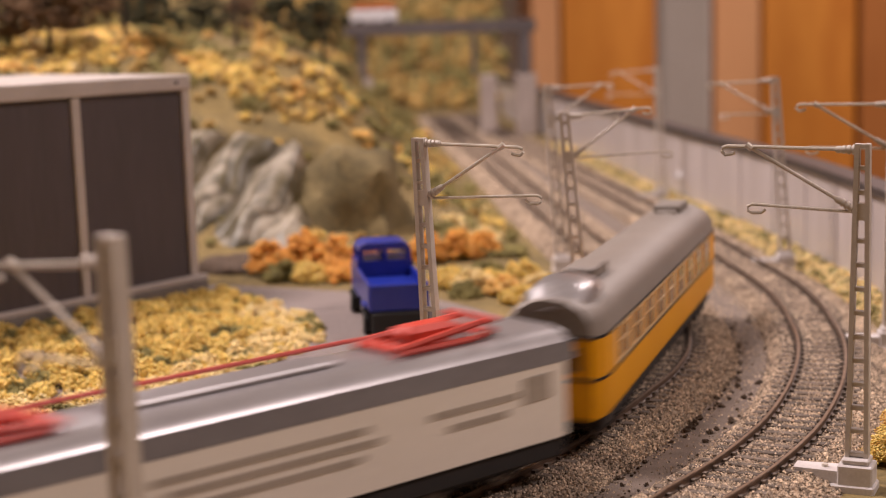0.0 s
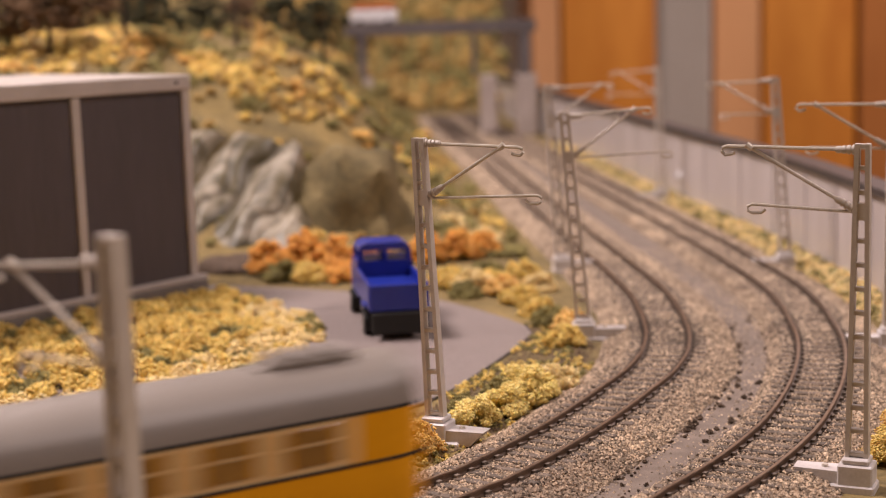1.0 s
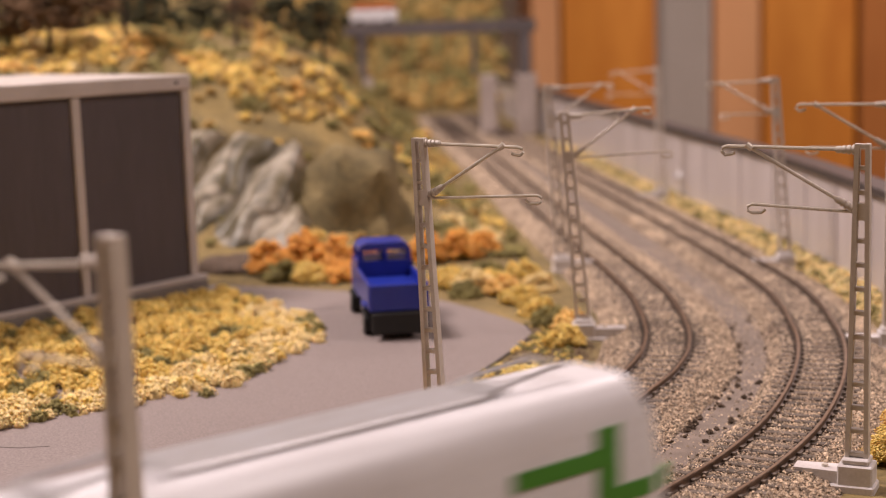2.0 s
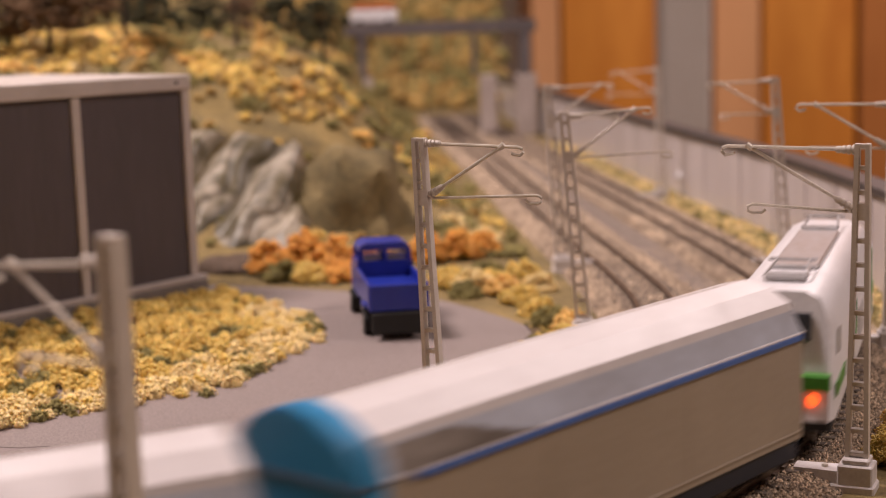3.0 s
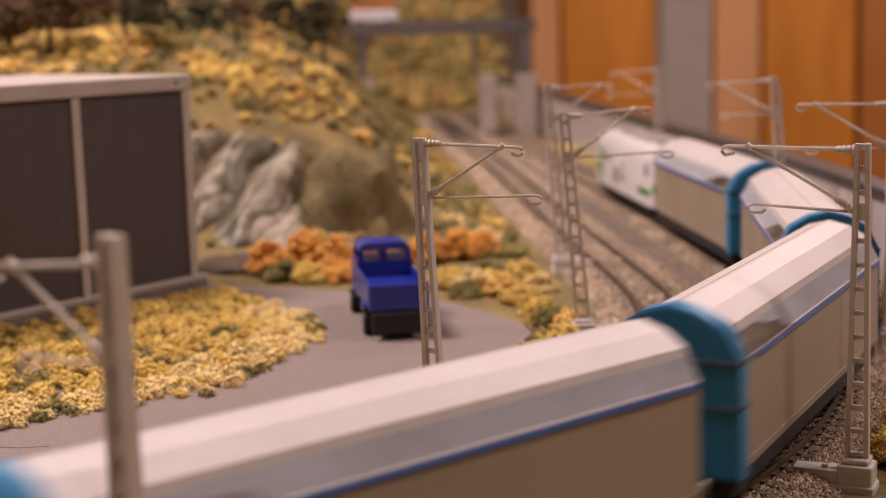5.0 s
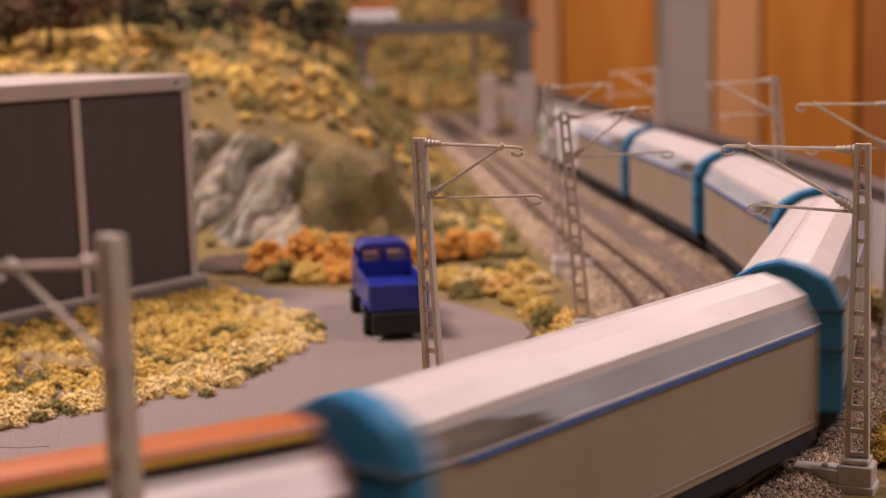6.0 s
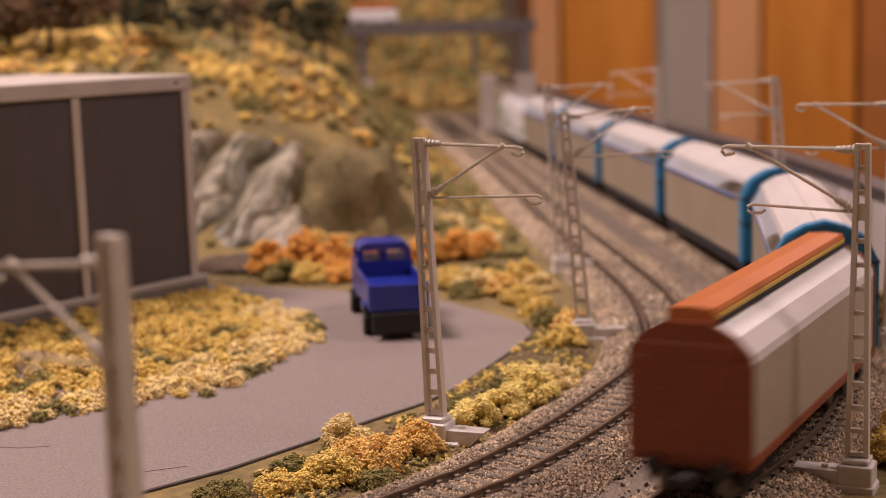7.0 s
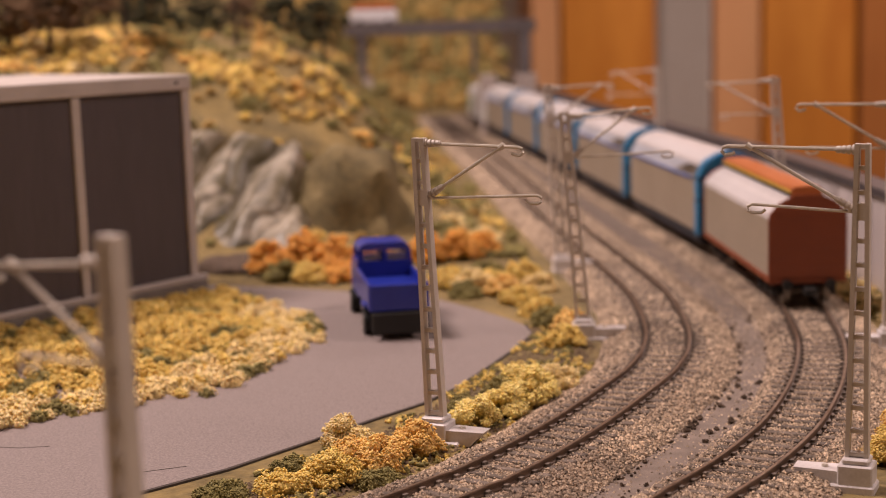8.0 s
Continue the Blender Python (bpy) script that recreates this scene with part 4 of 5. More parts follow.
    for x in (-h + 34, h - 34):
        wheelset(w, x)
    return w


def cream_loco():
    """Cream electric locomotive with red pantographs."""
    w = thing("electric_locomotive", Matrix(), "cream electric locomotive with red roof pantographs and grey roof band", "locomotive")
    h = 102.0
    bm = bmesh.new()
    prof = [(-15.4, 10.6), (15.4, 10.6), (15.4, 31.0), (-15.4, 31.0)]
    extrude(bm, prof, -h, h)
    bmesh.ops.bevel(bm, geom=[e for e in bm.edges if abs(e.verts[0].co.x - e.verts[1].co.x) < 0.1 and abs(e.verts[0].co.z - e.verts[1].co.z) > 5], offset=4, segments=3, affect="EDGES")
    part("body", bm, M_CREAM, w, "cream body sides", True)
    bm = bmesh.new()
    extrude(bm, [(-15.5, 31.0), (15.5, 31.0), (14.6, 36.0), (-14.6, 36.0)], -h + 0.5, h - 0.5)
    part("roof_band", bm, M_GREYBAND, w, "dark grey band under the roof")
    bm = bmesh.new()
    extrude(bm, [(-14.4, 36.0), (14.4, 36.0), (12.4, 38.4), (7, 39.6), (-7, 39.6), (-12.4, 38.4)], -h + 2, h - 2)
    part("roof", bm, M_SILVER, w, "silver-grey roof", True)
    for y in (-15.55, 15.55):
        bm = bmesh.new()
        for x0, x1, z in ((-30, 30, 25), (-34, 26, 21.6), (-28, 34, 18.2), (52, 78, 24), (52, 70, 20), (-80, -50, 24), (-76, -56, 20)):
            box(bm, x0, x1, y - 0.1, y + 0.1, z, z + 1.7)
        part("lettering", bm, M_LETTER, w, "rows of grey lettering bars")
        for x in (-92, 82):
            bm = bmesh.new()
            box(bm, x, x + 10, y - 0.15, y + 0.15, 22, 29, 0.2)
            part("cab_window", bm, M_LETTER, w, "grey cab window")
    for s in (-1, 1):
        bm = bmesh.new()
        box(bm, min(s * (h - 0.2), s * (h + 0.2)), max(s * (h - 0.2), s * (h + 0.2)), -11, 11, 22, 30, 0.15)
        part("windscreen", bm, M_GLASS, w, "dark windscreen")
        bm = bmesh.new()
        x = s * 62
        for y in (-8, 8):
            tube(bm, [(x - s * 16, y, 41.2), (x + s * 16, y * 0.7, 43.6)], 0.9, 6)
            tube(bm, [(x - s * 16, y, 40.2), (x + s * 12, y, 40.2)], 0.9, 6)
        for k in (-16, 0, 14):
            box(bm, x + k - 2, x + k + 2, -8, 8, 40.0, 41.6, 0.4)
        tube(bm, [(x + s * 16, -10, 44.2), (x + s * 16, 10, 44.2)], 0.9, 6)
        box(bm, x - 9, x + 9, -4, 4, 40, 45, 1.5)
        part("pantograph", bm, M_RED, w, "folded bright red pantograph")
        for k in (-12, 12):
            for y in (-7, 7):
                bm = bmesh.new()
                disc(bm, (x + k, y, 40), (0, 0, 1), 1.2, 2.0, 10)
                part("insulator", bm, M_CREAM, w)
    bm = bmesh.new()
    box(bm, -30, 30, -5, 5, 39.4, 41.2, 0.6)
    part("roof_hatch", bm, M_SILVER, w)
    bm = bmesh.new()
    tube(bm, [(-46, -9, 41.6), (46, -9, 41.6)], 0.6, 6)
    part("conductor", bm, M_RED, w, "red roof conductor")
    bm = bmesh.new()
    box(bm, -h + 3, h - 3, -14.6, 14.6, 4.8, 10.7, 0.8)
    part("underframe", bm, M_UNDER, w, "black underframe")
    for x in (-h + 34, h - 34):
        wheelset(w, x)
    return w


# ---- scenery: foam bushes, turf, rock, trees ----


def ball(level):
    bm = bmesh.new()
    bmesh.ops.create_icosphere(bm, subdivisions=level, radius=1)
    v = np.array([q.co[:] for q in bm.verts])
    f = np.array([[q.index for q in k.verts] for k in bm.faces])
    bm.free()
    return v, f


def grain():
    """A tiny eight-sided crumb."""
    v = np.array([(1, 0, 0), (0, 1, 0), (-1, 0, 0), (0, -1, 0), (0, 0, 1), (0, 0, -1)], float)
    f = np.array([(i, (i + 1) % 4, 4) for i in range(4)] + [((i + 1) % 4, i, 5) for i in range(4)])
    return v, f


def foam_shapes(count, seed, balls=9, small=0.26, big=0.46, core=0.62, reach=(0.35, 0.85), level=1, fine=False):
    """Spongy lumps of foam: a rough core with small crumbs stuck to it."""
    rnd = random.Random(seed)
    out = []
    for _ in range(count):
        vs, fs, n = [], [], 0
        for k in range(balls):
            bv, bf = (grain() if fine else ball(1)) if k else ball(level)
            a, e = rnd.uniform(0, 6.283), rnd.uniform(-0.3, 1.5)
            d = rnd.uniform(*reach) if k else 0
            c = np.array([math.cos(a) * math.cos(e), math.sin(a) * math.cos(e), math.sin(e) * 0.85]) * d
            r = rnd.uniform(small, big) if k else core
            jitter = np.array([[rnd.uniform(0.72, 1.25)] for _ in bv])
            fs.append(bf + n)
            vs.append(bv * jitter * r + c)
            n += len(bv)
        out.append((np.concatenate(vs), np.concatenate(fs)))
    return out


FOAM = foam_shapes(10, 21, 6, 0.3, 0.5)
FOAM_MID = foam_shapes(10, 23, 34, 0.12, 0.25, 0.72, (0.66, 1.0), 1, True)
FOAM_FINE = foam_shapes(8, 22, 92, 0.08, 0.17, 0.7, (0.62, 1.05), 1, True)
FOAM_FAR = foam_shapes(10, 24, 15, 0.18, 0.36, 0.7, (0.55, 0.95), 1, True)


def foam(name, items, material, label, category, kind="", shapes=None):
    ob = joined(name, items, shapes or FOAM, material)
    ob.data.shade_smooth()
    return tagged(ob, label, category, "" if kind else "foam bushes", kind)


def inside(p, poly):
    x, y = p
    hit = False
    for (x0, y0), (x1, y1) in zip(poly, poly[1:] + poly[:1]):
        if (y0 > y) != (y1 > y) and x < (x1 - x0) * (y - y0) / (y1 - y0) + x0:
            hit = not hit
    return hit


BED = [(-330, 330), (-215, 405), (-150, 466), (-128, 484), (-110, 497), (-92, 506), (-78, 513), (-72, 530), (-68, 548), (-56, 580), (-47, 602), (-52, 628), (-62, 652),
       (-84, 678), (-104, 700), (-116, 708), (-150, 672), (-186, 626), (-262, 530), (-330, 450)]


def shrub_bed():
    """The carpet of foam shrubs between the shed and the yard."""
    rnd = random.Random(31)
    lists = {"y": [], "p": [], "g": []}
    for _ in range(6200):
        x, y = rnd.uniform(-330, -44), rnd.uniform(330, 712)
        if not inside((x, y), BED):
            continue
        if inside((x, y), [(-330, 300), (-210, 300), (-210, 440), (-330, 440)]):
            continue
        n = noise.noise(Vector((x * 0.05, y * 0.05, 2.0)))
        edge = min(math.hypot(x - a, y - b) for a, b in BED[3:13])
        tall = 1.0 + 5.5 * smooth(0, 45, edge) * (0.6 + 0.8 * noise.noise(Vector((x * 0.03, y * 0.03, 7.0))))
        key = "g" if n < -0.22 and rnd.random() < 0.75 else ("p" if edge < 26 and rnd.random() < 0.75 else "y")
        lists[key].append((x, y, -4.2 + (tall * rnd.uniform(0.3, 1.0) if key != "g" else tall * 0.35), rnd.uniform(2.2, 4.2), rnd.randrange(10)))
    for key, m, word in (("y", M_FOAM_Y, "golden yellow"), ("p", M_FOAM_P, "pale straw-yellow"), ("g", M_FOAM_G, "dark olive")):
        foam("shrub_carpet", lists[key], m, word + " foam shrubs covering the bed by the shed", "shrubs", "stuff", FOAM_MID)


def bush(x, y, r, tall, material, label, seed, fine=True):
    rnd = random.Random(seed)
    items = []
    ground_z = height(x, y)
    n = int(8 + r * r * (0.62 if fine else 0.6))
    for _ in range(n):
        a, d = rnd.uniform(0, 6.283), r * math.sqrt(rnd.random())
        top = tall * math.sqrt(max(0.05, 1 - (d / r) ** 2))
        items.append((x + d * math.cos(a), y + d * math.sin(a), ground_z + top * rnd.uniform(0.2, 0.95), rnd.uniform(2.0, 3.6), rnd.randrange(8)))
    return foam("bush", items, material, label, "bush", shapes=FOAM_FINE if fine else FOAM_MID)


def verge_bushes():
    # the nearest bushes between the yard and the inner track
    bush(-31.0, 447, 6.0, 9.5, M_FOAM_P, "pale straw-coloured foam bush beside the mast", 1)
    bush(-24, 424, 9.0, 9.0, M_FOAM_O, "orange-yellow foam bush near the track", 2)
    bush(-33, 412, 8.0, 7.0, M_FOAM_Y, "golden foam bush beside the yard edge", 3)
    bush(-11, 437, 7.5, 8.0, M_FOAM_O, "orange-yellow foam bush at the mast foot", 4)
    bush(8.5, 468, 7.5, 8.0, M_FOAM_L, "bright yellow foam bush behind the mast foot", 5)
    bush(17, 480, 7.0, 8.5, M_FOAM_L, "bright yellow foam bush beside the ballast", 6)
    bush(27, 497, 10.0, 12.0, M_FOAM_L, "wide bright yellow foam bush beside the ballast", 7)
    bush(37, 514, 7.5, 8.0, M_FOAM_P, "pale yellow foam bush beside the ballast", 8)
    bush(18, 500, 6.0, 6.0, M_FOAM_G, "dark olive foam bush under the yellow ones", 9)
    bush(-46, 419, 4.0, 5.0, M_FOAM_G, "dark olive foam bush beside the yard edge", 10)
    bush(-19, 408, 6.0, 4.0, M_FOAM_G, "low olive foam bush near the track", 11)
    bush(-46, 404, 7.0, 4.0, M_FOAM_Y, "low golden foam bush near the track", 12)
    bush(-62, 398, 6.0, 2.5, M_FOAM_G, "low olive foam bush by the yard corner", 13)
    bush(128, 418, 9.0, 12.0, M_FOAM_Y, "golden foam bush beside the outer track", 14)
    bush(137, 440, 8.0, 9.0, M_FOAM_O, "orange foam bush beside the outer track", 15)
    bush(6, 478, 6.0, 5.0, M_FOAM_G, "low olive foam bush on bare soil", 16)
    rnd = random.Random(8)
    # low growth along the verge, and fine crumbs on the soil
    crumbs = []
    for _ in range(2600):
        s = rnd.uniform(-420, -60)
        x, y = beside("inner", s, -rnd.uniform(26, 62))
        if inside((x, y), YARD):
            continue
        if noise.noise(Vector((x * 0.06, y * 0.06, 5))) < -0.05:
            continue
        crumbs.append((x, y, height(x, y) + 0.3, rnd.uniform(0.6, 1.5), rnd.randrange(10)))
    foam("verge_crumbs", crumbs[::2], M_FOAM_G, "olive foam crumbs scattered on the soil", "ground cover", "stuff")
    foam("verge_crumbs", crumbs[1::2], M_FOAM_Y, "yellow foam crumbs scattered on the soil", "ground cover", "stuff")
    soil = []
    for _ in range(5200):
        s = rnd.uniform(-345, -60)
        x, y = beside("inner", s, -rnd.uniform(24, 58))
        if not inside((x, y), YARD):
            soil.append((x, y, height(x, y) + 0.1, rnd.uniform(0.3, 0.8), rnd.randrange(9)))
    tagged(joined("verge_soil", soil, pebble_set(9, 4), M_SOIL), "brown soil crumbs beside the yard and track", "soil", kind="stuff")
    # bushes behind the yard
    k = 40
    for x, y, r, t, m, w in ((-88, 762, 11, 17, M_FOAM_R, "orange"), (-72, 772, 12, 20, M_FOAM_R, "orange"), (-54, 766, 12, 19, M_FOAM_R, "orange"),
                             (-80, 748, 9, 10, M_FOAM_G, "olive"), (-66, 745, 9, 9, M_FOAM_Y, "golden"), (-50, 742, 9, 9, M_FOAM_R, "orange"), (-36, 768, 11, 17, M_FOAM_R, "orange"),
                             (-8, 790, 10, 16, M_FOAM_R, "orange"), (8, 800, 11, 17, M_FOAM_R, "orange"), (22, 812, 9, 13, M_FOAM_R, "orange"),
                             (2, 716, 9, 10, M_FOAM_Y, "golden"), (14, 702, 9, 11, M_FOAM_P, "pale yellow"), (24, 712, 8, 9, M_FOAM_Y, "golden"), (27, 690, 8, 9, M_FOAM_O, "orange-yellow"),
                             (34, 668, 8, 8, M_FOAM_Y, "golden"), (20, 735, 9, 9, M_FOAM_G, "olive"), (38, 730, 8, 10, M_FOAM_Y, "golden"), (44, 700, 7, 8, M_FOAM_P, "pale yellow"),
                             (40, 640, 7, 7, M_FOAM_Y, "golden"), (44, 618, 7, 8, M_FOAM_G, "olive"), (50, 606, 6, 9, M_FOAM_O, "orange-yellow"), (46, 580, 7, 7, M_FOAM_Y, "golden"), (10, 690, 7, 6, M_FOAM_G, "olive")):
        k += 1
        bush(x, y, r, t, m, w + " foam bush at the foot of the hill" if y > 740 else w + " foam bush between yard and track", k, fine=False)


def hill_growth():
    rnd = random.Random(77)
    lists = {"y": [], "o": [], "g": [], "p": [], "h": []}
    for _ in range(11000):
        y = 800 + 1250 * rnd.random() ** 1.4
        span = y * 0.34
        x = rnd.uniform(-span, inner_x(y) - 34)
        if 790 < y < 960 and -160 < x < 5 and rnd.random() < 0.86:
            continue
        n = 1.1 * noise.noise(Vector((x * 0.0095, y * 0.0065, 9.0))) + 0.35 * noise.noise(Vector((x * 0.04, y * 0.03, 3.0)))
        n2 = noise.noise(Vector((x * 0.02, y * 0.02, 13.0)))
        if n < 0.22 and rnd.random() < 0.95:
            key = "g"
            if rnd.random() < (0.8 if n > -0.2 else 0.55):
                continue
        else:
            key = "o" if n2 > 0.3 else ("p" if n2 < -0.38 else "y")
        if key in "yp" and rnd.random() < (0.9 if y > 1180 else 0.55):
            key = "h"
        r = rnd.uniform(2.0, 4.6) * (1.0 + (y - 800) / 1200)
        lists[key].append((x, y, height(x, y) + r * 0.35, r, rnd.randrange(10)))
    # thick clumps on the slope
    for cx, cy, rad, count, key in ((-146, 1010, 16, 60, "y"), (-160, 1030, 13, 40, "y"), (-128, 1000, 10, 24, "y"), (-93, 985, 7, 14, "o"), (-72, 1040, 12, 26, "y"),
                                    (-84, 1090, 14, 34, "y"), (-60, 1010, 8, 16, "y"), (-40, 955, 8, 20, "o"), (-48, 968, 6, 12, "o"), (-20, 1010, 9, 18, "y"),
                                    (-5, 960, 8, 16, "y"), (-228, 1000, 24, 50, "y"), (-282, 1045, 26, 50, "y"), (-190, 1050, 24, 50, "h"), (-205, 1020, 16, 26, "o"),
                                    (8, 905, 9, 16, "p"), (24, 870, 9, 16, "p"), (6, 860, 8, 12, "g"), (30, 930, 8, 14, "y"), (-118, 960, 10, 14, "g"), (-30, 900, 9, 14, "g")):
        for _ in range(count):
            a, d = rnd.uniform(0, 6.283), rad * math.sqrt(rnd.random())
            x, y = cx + d * math.cos(a), cy + d * math.sin(a)
            lists[key].append((x, y, height(x, y) + rnd.uniform(0.5, 4.5) * (1.2 - d / rad), rnd.uniform(2.2, 4.2), rnd.randrange(10)))
    for key, m, word in (("y", M_FOAM_Y, "golden"), ("h", M_FOAM_H, "dull golden"), ("o", M_FOAM_O, "orange"), ("g", M_FOAM_G, "dark olive"), ("p", M_FOAM_P, "pale straw-yellow")):
        foam("hill_shrubs", lists[key], m, word + " foam shrubs growing over the hill", "shrubs", "stuff", FOAM_FAR)
    # the far slope behind the gantry
    far = []
    for _ in range(1500):
        y, x = rnd.uniform(2050, 2600), rnd.uniform(-260, 90)
        far.append((x, y, height(x, y) + 5, rnd.uniform(9, 18), rnd.randrange(10)))
    foam("far_shrubs", far[::2], M_FOAM_G, "olive foam growth on the far slope", "shrubs", "stuff", FOAM_FAR)
    foam("far_shrubs", far[1::2], M_FOAM_H, "dull yellow foam growth on the far slope", "shrubs", "stuff", FOAM_FAR)
    # grass along the outer edge
    grass = []
    for _ in range(3000):
        y = 520 + 1000 * rnd.random() ** 1.3
        x1 = edge_x(y) - 2
        x = x1 - rnd.random() ** 1.3 * 20
        grass.append((x, y, BASE + rnd.uniform(0, 2.0), rnd.uniform(1.4, 3.2), rnd.randrange(10)))
    foam("edge_grass", grass[::3], M_FOAM_G, "olive tufts along the edge board", "grass", "stuff", FOAM_FAR)
    foam("edge_grass", grass[1::3] + grass[2::3], M_FOAM_P, "pale yellow tufts along the edge board", "grass", "stuff", FOAM_FAR)


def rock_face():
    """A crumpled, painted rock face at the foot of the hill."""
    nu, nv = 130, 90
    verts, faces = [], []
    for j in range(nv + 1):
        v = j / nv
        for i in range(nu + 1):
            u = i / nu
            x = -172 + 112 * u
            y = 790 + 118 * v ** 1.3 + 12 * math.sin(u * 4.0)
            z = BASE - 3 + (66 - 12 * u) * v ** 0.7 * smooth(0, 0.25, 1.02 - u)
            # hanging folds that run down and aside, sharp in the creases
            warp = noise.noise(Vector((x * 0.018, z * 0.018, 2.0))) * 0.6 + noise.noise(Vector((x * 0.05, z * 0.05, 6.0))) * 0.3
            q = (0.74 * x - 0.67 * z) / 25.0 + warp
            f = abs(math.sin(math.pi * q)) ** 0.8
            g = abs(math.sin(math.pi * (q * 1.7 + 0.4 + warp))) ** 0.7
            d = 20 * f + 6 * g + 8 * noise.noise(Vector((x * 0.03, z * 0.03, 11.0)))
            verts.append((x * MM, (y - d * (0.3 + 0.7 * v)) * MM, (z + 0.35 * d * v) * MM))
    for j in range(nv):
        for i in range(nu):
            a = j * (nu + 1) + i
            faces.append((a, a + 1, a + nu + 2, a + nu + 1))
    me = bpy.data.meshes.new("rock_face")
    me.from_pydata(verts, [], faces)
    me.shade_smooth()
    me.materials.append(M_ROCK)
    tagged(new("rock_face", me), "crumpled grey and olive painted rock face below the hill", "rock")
    # a brown earth mound beside it
    bm = bmesh.new()
    bmesh.ops.create_icosphere(bm, subdivisions=4, radius=1)
    for v in bm.verts:
        n = noise.noise(v.co * 1.7) * 0.30 + noise.noise(v.co * 5) * 0.09
        v.co *= 1 + n
        v.co = Vector((-54 + v.co.x * 40, 872 + v.co.y * 46, -6 + v.co.z * 56))
    tagged(part("earth_mound", bm, M_MOUND, None, smooth=True), "rounded brown earth mound in front of the hill", "mound")
    bm = bmesh.new()
    bmesh.ops.create_icosphere(bm, subdivisions=4, radius=1)
    for v in bm.verts:
        v.co *= 1 + noise.noise(v.co * 2.1 + Vector((4, 0, 0))) * 0.3
        v.co = Vector((-110 + v.co.x * 26, 776 + v.co.y * 20, -7 + v.co.z * 11))
    tagged(part("earth_bank", bm, M_CLOD, None, smooth=True), "low dark brown earth bank beside the shed", "mound")


M_MOUND = mat("mound_earth", (0.21, 0.155, 0.065), 0.95, (0.085, 0.065, 0.026), 40, 260, bump=0.8, bump_scale=400)


def tree(x, y, tall, trunk_r, crown, leaf, label, seed, lean=0.0, bare=0.45):
    rnd = random.Random(seed)
    z0 = height(x, y) - 2
    t = thing("tree", at(x, y, z0), label, "tree", "trees on the hill")
    bm = bmesh.new()
    pts = [(lean * tall * k * k + rnd.uniform(-0.6, 0.6), rnd.uniform(-0.6, 0.6), tall * k) for k in (0, 0.25, 0.5, 0.75, 1.0)]
    tube(bm, pts, [trunk_r, trunk_r * 0.85, trunk_r * 0.65, trunk_r * 0.45, trunk_r * 0.2], 8)
    for _ in range(9):
        k = rnd.uniform(bare, 0.95)
        a = rnd.uniform(0, 6.283)
        p = Vector((lean * tall * k * k, 0, tall * k))
        q = p + Vector((math.cos(a), math.sin(a), 0.5)) * crown * rnd.uniform(0.5, 0.9)
        tube(bm, [p, (p + q) / 2 + Vector((0, 0, 1)), q], [trunk_r * 0.4, trunk_r * 0.28, trunk_r * 0.1], 5)
    part("trunk", bm, M_BARK, t, "dark trunk with thin limbs")
    items = []
    for _ in range(170):
        k = rnd.uniform(bare, 1.08)
        w = crown * (1.05 - abs((k - bare) / (1.08 - bare) - 0.4)) * rnd.random() ** 0.5
        a = rnd.uniform(0, 6.283)
        items.append((lean * tall * k * k + w * math.cos(a), w * math.sin(a), tall * k, rnd.uniform(1.6, 4.2), rnd.randrange(10)))
    joined("crown", items, FOAM_FAR, leaf, t)
    return t


def trees():
    brown, dark = "brown-leaved model tree", "dark green model tree"
    tree(-254, 1010, 50, 2.2, 22, M_LEAF_B, brown + " with a short bent trunk on the hill", 1, 0.05, 0.36)
    tree(-290, 1045, 44, 2.4, 24, M_LEAF_B, brown + " on the hill meadow", 10, -0.05, 0.34)
    tree(-206, 1022, 64, 1.7, 15, M_LEAF_D, dark + " with a bare trunk on the hill", 2, 0, 0.55)
    tree(-140, 1080, 86, 1.7, 16, M_LEAF_D, "tall thin dark model tree on the hill", 3, 0, 0.62)
    tree(-264, 1150, 40, 2.6, 28, M_LEAF_B, brown + " on the hill crest", 9, 0.03, 0.22)
    tree(-326, 1240, 46, 2.6, 34, M_LEAF_B, brown + " behind the crest", 4, 0, 0.2)
    tree(-300, 1180, 44, 2.6, 30, M_LEAF_D, dark + " behind the crest", 8, 0, 0.2)
    tree(-232, 1230, 42, 2.4, 26, M_LEAF_D, dark + " behind the crest", 6, 0, 0.2)
    tree(-196, 1280, 46, 2.4, 28, M_LEAF_D, dark + " behind the crest", 11, 0, 0.2)
    tree(-166, 1330, 46, 2.4, 28, M_LEAF_B, brown + " behind the crest", 7, 0, 0.25)
    tree(-134, 1330, 52, 2.4, 24, M_LEAF_D, dark + " on the far slope", 5, 0, 0.4)
    tree(-104, 1400, 56, 2.4, 26, M_LEAF_D, dark + " on the far slope", 12, 0, 0.4)
    tree(-268, 1330, 60, 2.6, 36, M_LEAF_B, brown + " far behind the crest", 13, 0, 0.2)
    tree(-360, 1330, 60, 2.6, 38, M_LEAF_D, dark + " far behind the crest", 14, 0, 0.2)
    bm = bmesh.new()
    z = height(-124, 1080)
    tube(bm, [(-124, 1080, z - 1), (-124, 1080, z + 9), (-124, 1080, z + 13), (-124, 1080, z + 19), (-124, 1080, z + 22)], [2.6, 3.2, 3.6, 2.0, 1.2], 10)
    tagged(part("figurine", bm, M_FOAM_O, None, smooth=True), "tiny orange painted figurine standing on the hill", "figurine")


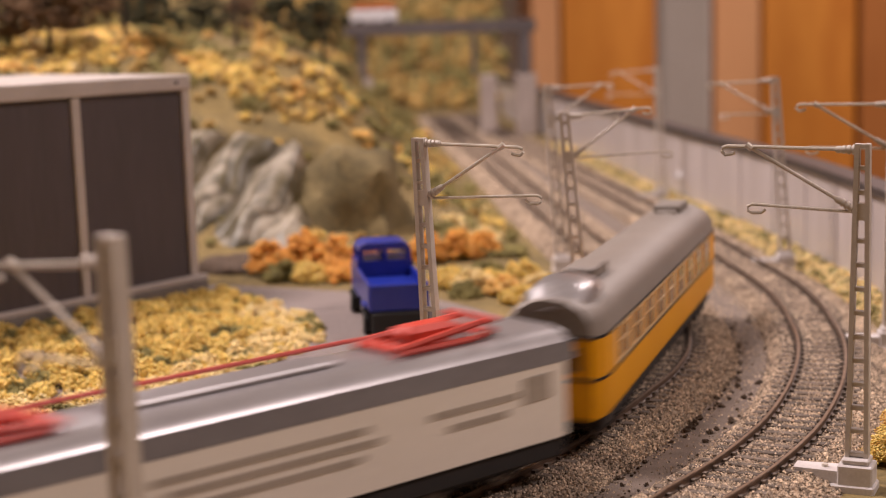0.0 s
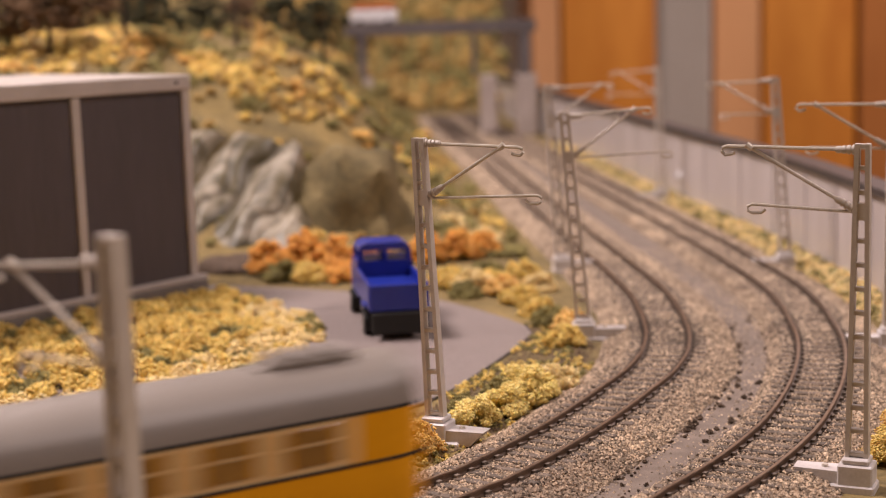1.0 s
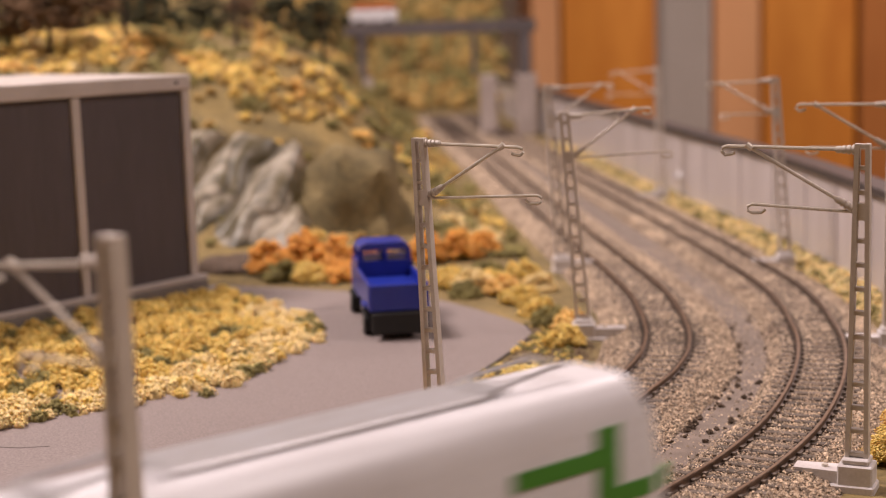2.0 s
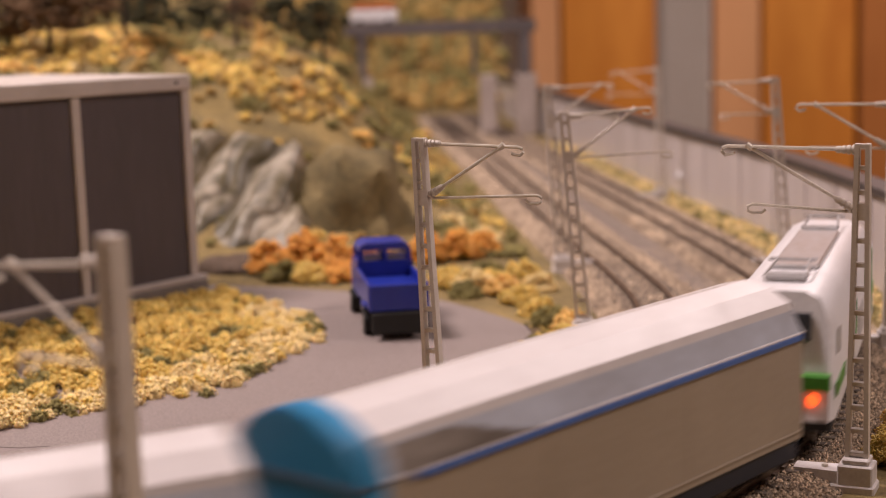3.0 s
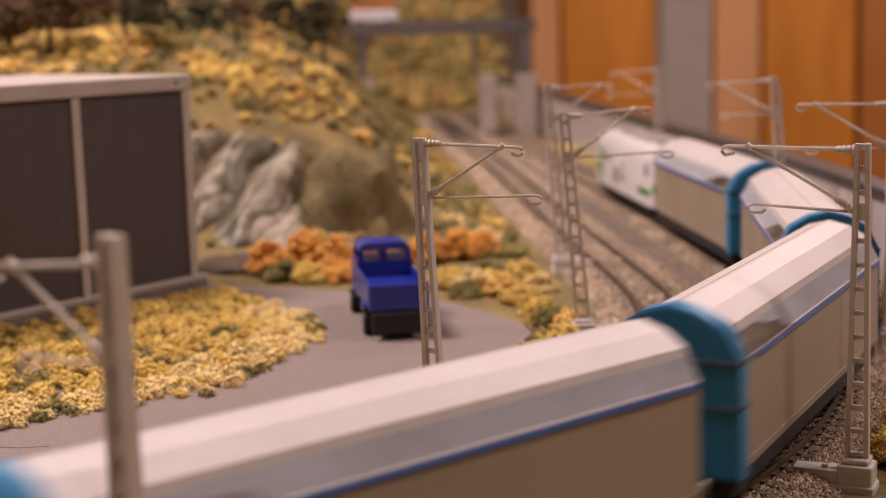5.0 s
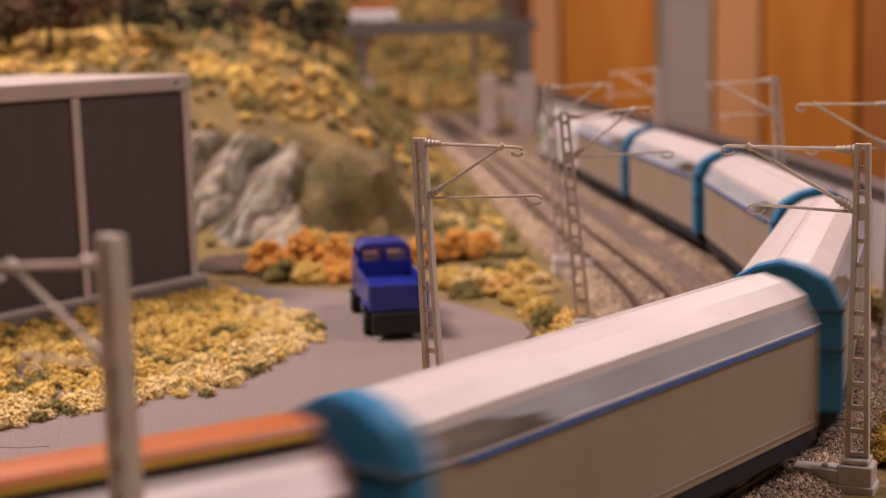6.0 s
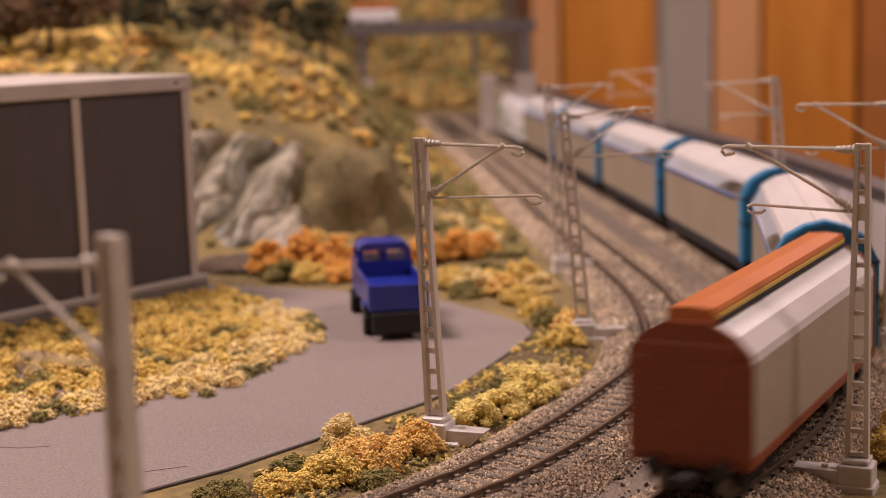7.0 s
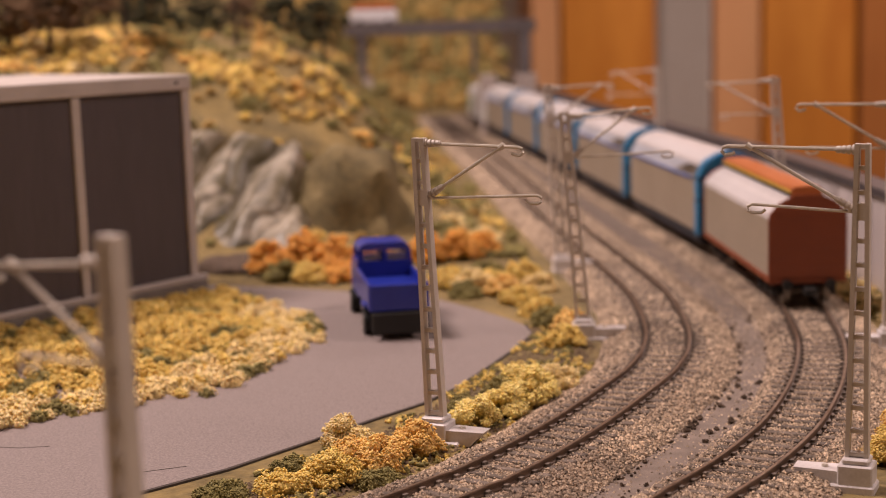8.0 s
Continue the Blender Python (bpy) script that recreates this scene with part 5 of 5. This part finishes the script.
def gantry():
    """A dark footbridge frame across the far tracks, on concrete piers."""
    g = thing("gantry_bridge", at(0, 1690, 0), "dark steel gantry bridge on grey concrete piers over the tracks", "bridge")
    bm = bmesh.new()
    box(bm, -100, 108, -16, 16, 106, 117, 1)
    part("deck", bm, M_GANTRY, g, "dark deck beam")
    for y in (-15, 15):
        bm = bmesh.new()
        box(bm, -100, 108, y - 1, y + 1, 117.2, 120, 0.3)
        part("parapet", bm, M_GANTRY, g)
    for x0, x1, z0 in ((-86, -78, 60), (90, 102, 58), (38, 42.5, 60)):
        for y in (-12, 12):
            bm = bmesh.new()
            box(bm, x0, x1, y - 3, y + 3, z0, 106, 0.6)
            part("post", bm, M_GANTRY, g)
        if x0 == 90:
            for z in (68, 80, 92):
                bm = bmesh.new()
                box(bm, x0 + 1, x1 - 1, -9, 9, z, z + 4, 0.4)
                part("cross_bar", bm, M_CONCRETE, g)
    for x0, x1, d in ((-92, -72, 14), (86, 108, 16), (46, 64, 14)):
        bm = bmesh.new()
        box(bm, x0, x1, -d, d, BASE - 6, 60, 1)
        part("pier", bm, M_CONCRETE, g, "tall concrete pier")
    bm = bmesh.new()
    w = thing("toy_van", at(-68, 1690, 117.2), "small white toy van with an orange roof standing on the bridge", "van")
    box(bm, -26, 26, -9, 9, 3, 17, 2)
    part("body", bm, M_WHITE, w)
    bm = bmesh.new()
    box(bm, -22, 24, -8, 8, 17.2, 25, 2)
    part("roof", bm, M_RIDGE, w, "orange roof")
    for x in (-16, 16):
        for y in (-8.5, 8.5):
            bm = bmesh.new()
            disc(bm, (x, y, 3.4), (0, 1, 0), 3.4, 2, 12)
            part("wheel", bm, M_TYRE, w)


def small_lamp():
    l = thing("bollard_lamp", at(168, 1060, BASE), "small white ball lamp on a post by the edge board", "lamp")
    bm = bmesh.new()
    tube(bm, [(0, 0, -1), (0, 0, 12)], 1.2, 8)
    part("post", bm, M_MAST, l)
    bm = bmesh.new()
    bmesh.ops.create_icosphere(bm, subdivisions=2, radius=4.2)
    for v in bm.verts:
        v.co.z += 15
    part("globe", bm, M_WHITE, l, "white globe", True)

room()
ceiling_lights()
cupboards()
pillar()
ground()
edge_board()
ballast("inner")
ballast("outer")
cess()
track("inner", "curved model railway track, inner line, brown rails in ballast")
track("outer", "curved model railway track, outer line, brown rails in ballast")
masts()
shed()
yard()
truck()
rock_face()
shrub_bed()
verge_bushes()
hill_growth()
trees()
gantry()
small_lamp()
stones()

# ---- what moves: two trains on the two tracks ----
# seconds and the place of the first joint of the goods train, millimetres along the outer track
GOODS = ((0.0, -1240), (1.0, -988), (1.6, -834), (1.7, -808), (2.2, -677), (2.8, -522), (3.0, -477), (3.3, -404), (3.5, -353), (3.8, -284),
         (4.0, -233), (4.2, -187), (4.4, -140), (4.5, -118), (4.7, -70), (5.2, 53), (5.8, 204), (6.0, 254), (6.2, 305), (6.5, 378), (6.8, 462),
         (7.0, 519), (7.3, 594), (7.6, 680), (8.0, 789))
# seconds and the place of the railcar's rear end on the inner track
RAILCAR = ((0.0, -45), (0.3, -131), (0.6, -219), (0.9, -304), (1.2, -400), (1.7, -545), (2.8, -860), (4.0, -1150), (6.0, -1500), (8.0, -1800))


PITCH = 180.0


def rows_for(line, table, offset, half, sign):
    ts, ss = [r[0] for r in table], [r[1] for r in table]
    rows = []
    for i in range(81):
        t = i / 10
        s = float(np.interp(t, ts, ss)) + offset
        x0, y0, _ = along(line, s - half)
        x1, y1, _ = along(line, s + half)
        d = math.atan2(y1 - y0, x1 - x0)
        if sign < 0:
            d += math.pi
        rows.append((t, at((x0 + x1) / 2, (y0 + y1) / 2, 0, math.degrees(d))))
    return rows


def motions():
    walk(railcar, rows_for("inner", RAILCAR, -112.5, 76, -1))
    walk(cream, rows_for("inner", RAILCAR, -112.5 - 112.5 - 6 - 102, 68, -1))
    walk(green, rows_for("outer", GOODS, 263, 53, 1))
    for k, w in enumerate(wagons):
        walk(w, rows_for("outer", GOODS, 83 - PITCH * k, 68, 1))
    walk(last_wagon, rows_for("outer", GOODS, -PITCH * 4 - 76.5, 52, 1))


railcar = yellow_railcar()
cream = cream_loco()
green = green_loco()
wagons = [hood_wagon("pale hood wagon with a blue rear end, coupled to the locomotive"), hood_wagon("long pale hood wagon with a blue rear end cap", 5)]
for _ in range(3):
    wagons.append(copy_thing(wagons[1], Matrix()))
last_wagon = ridge_wagon()
motions()
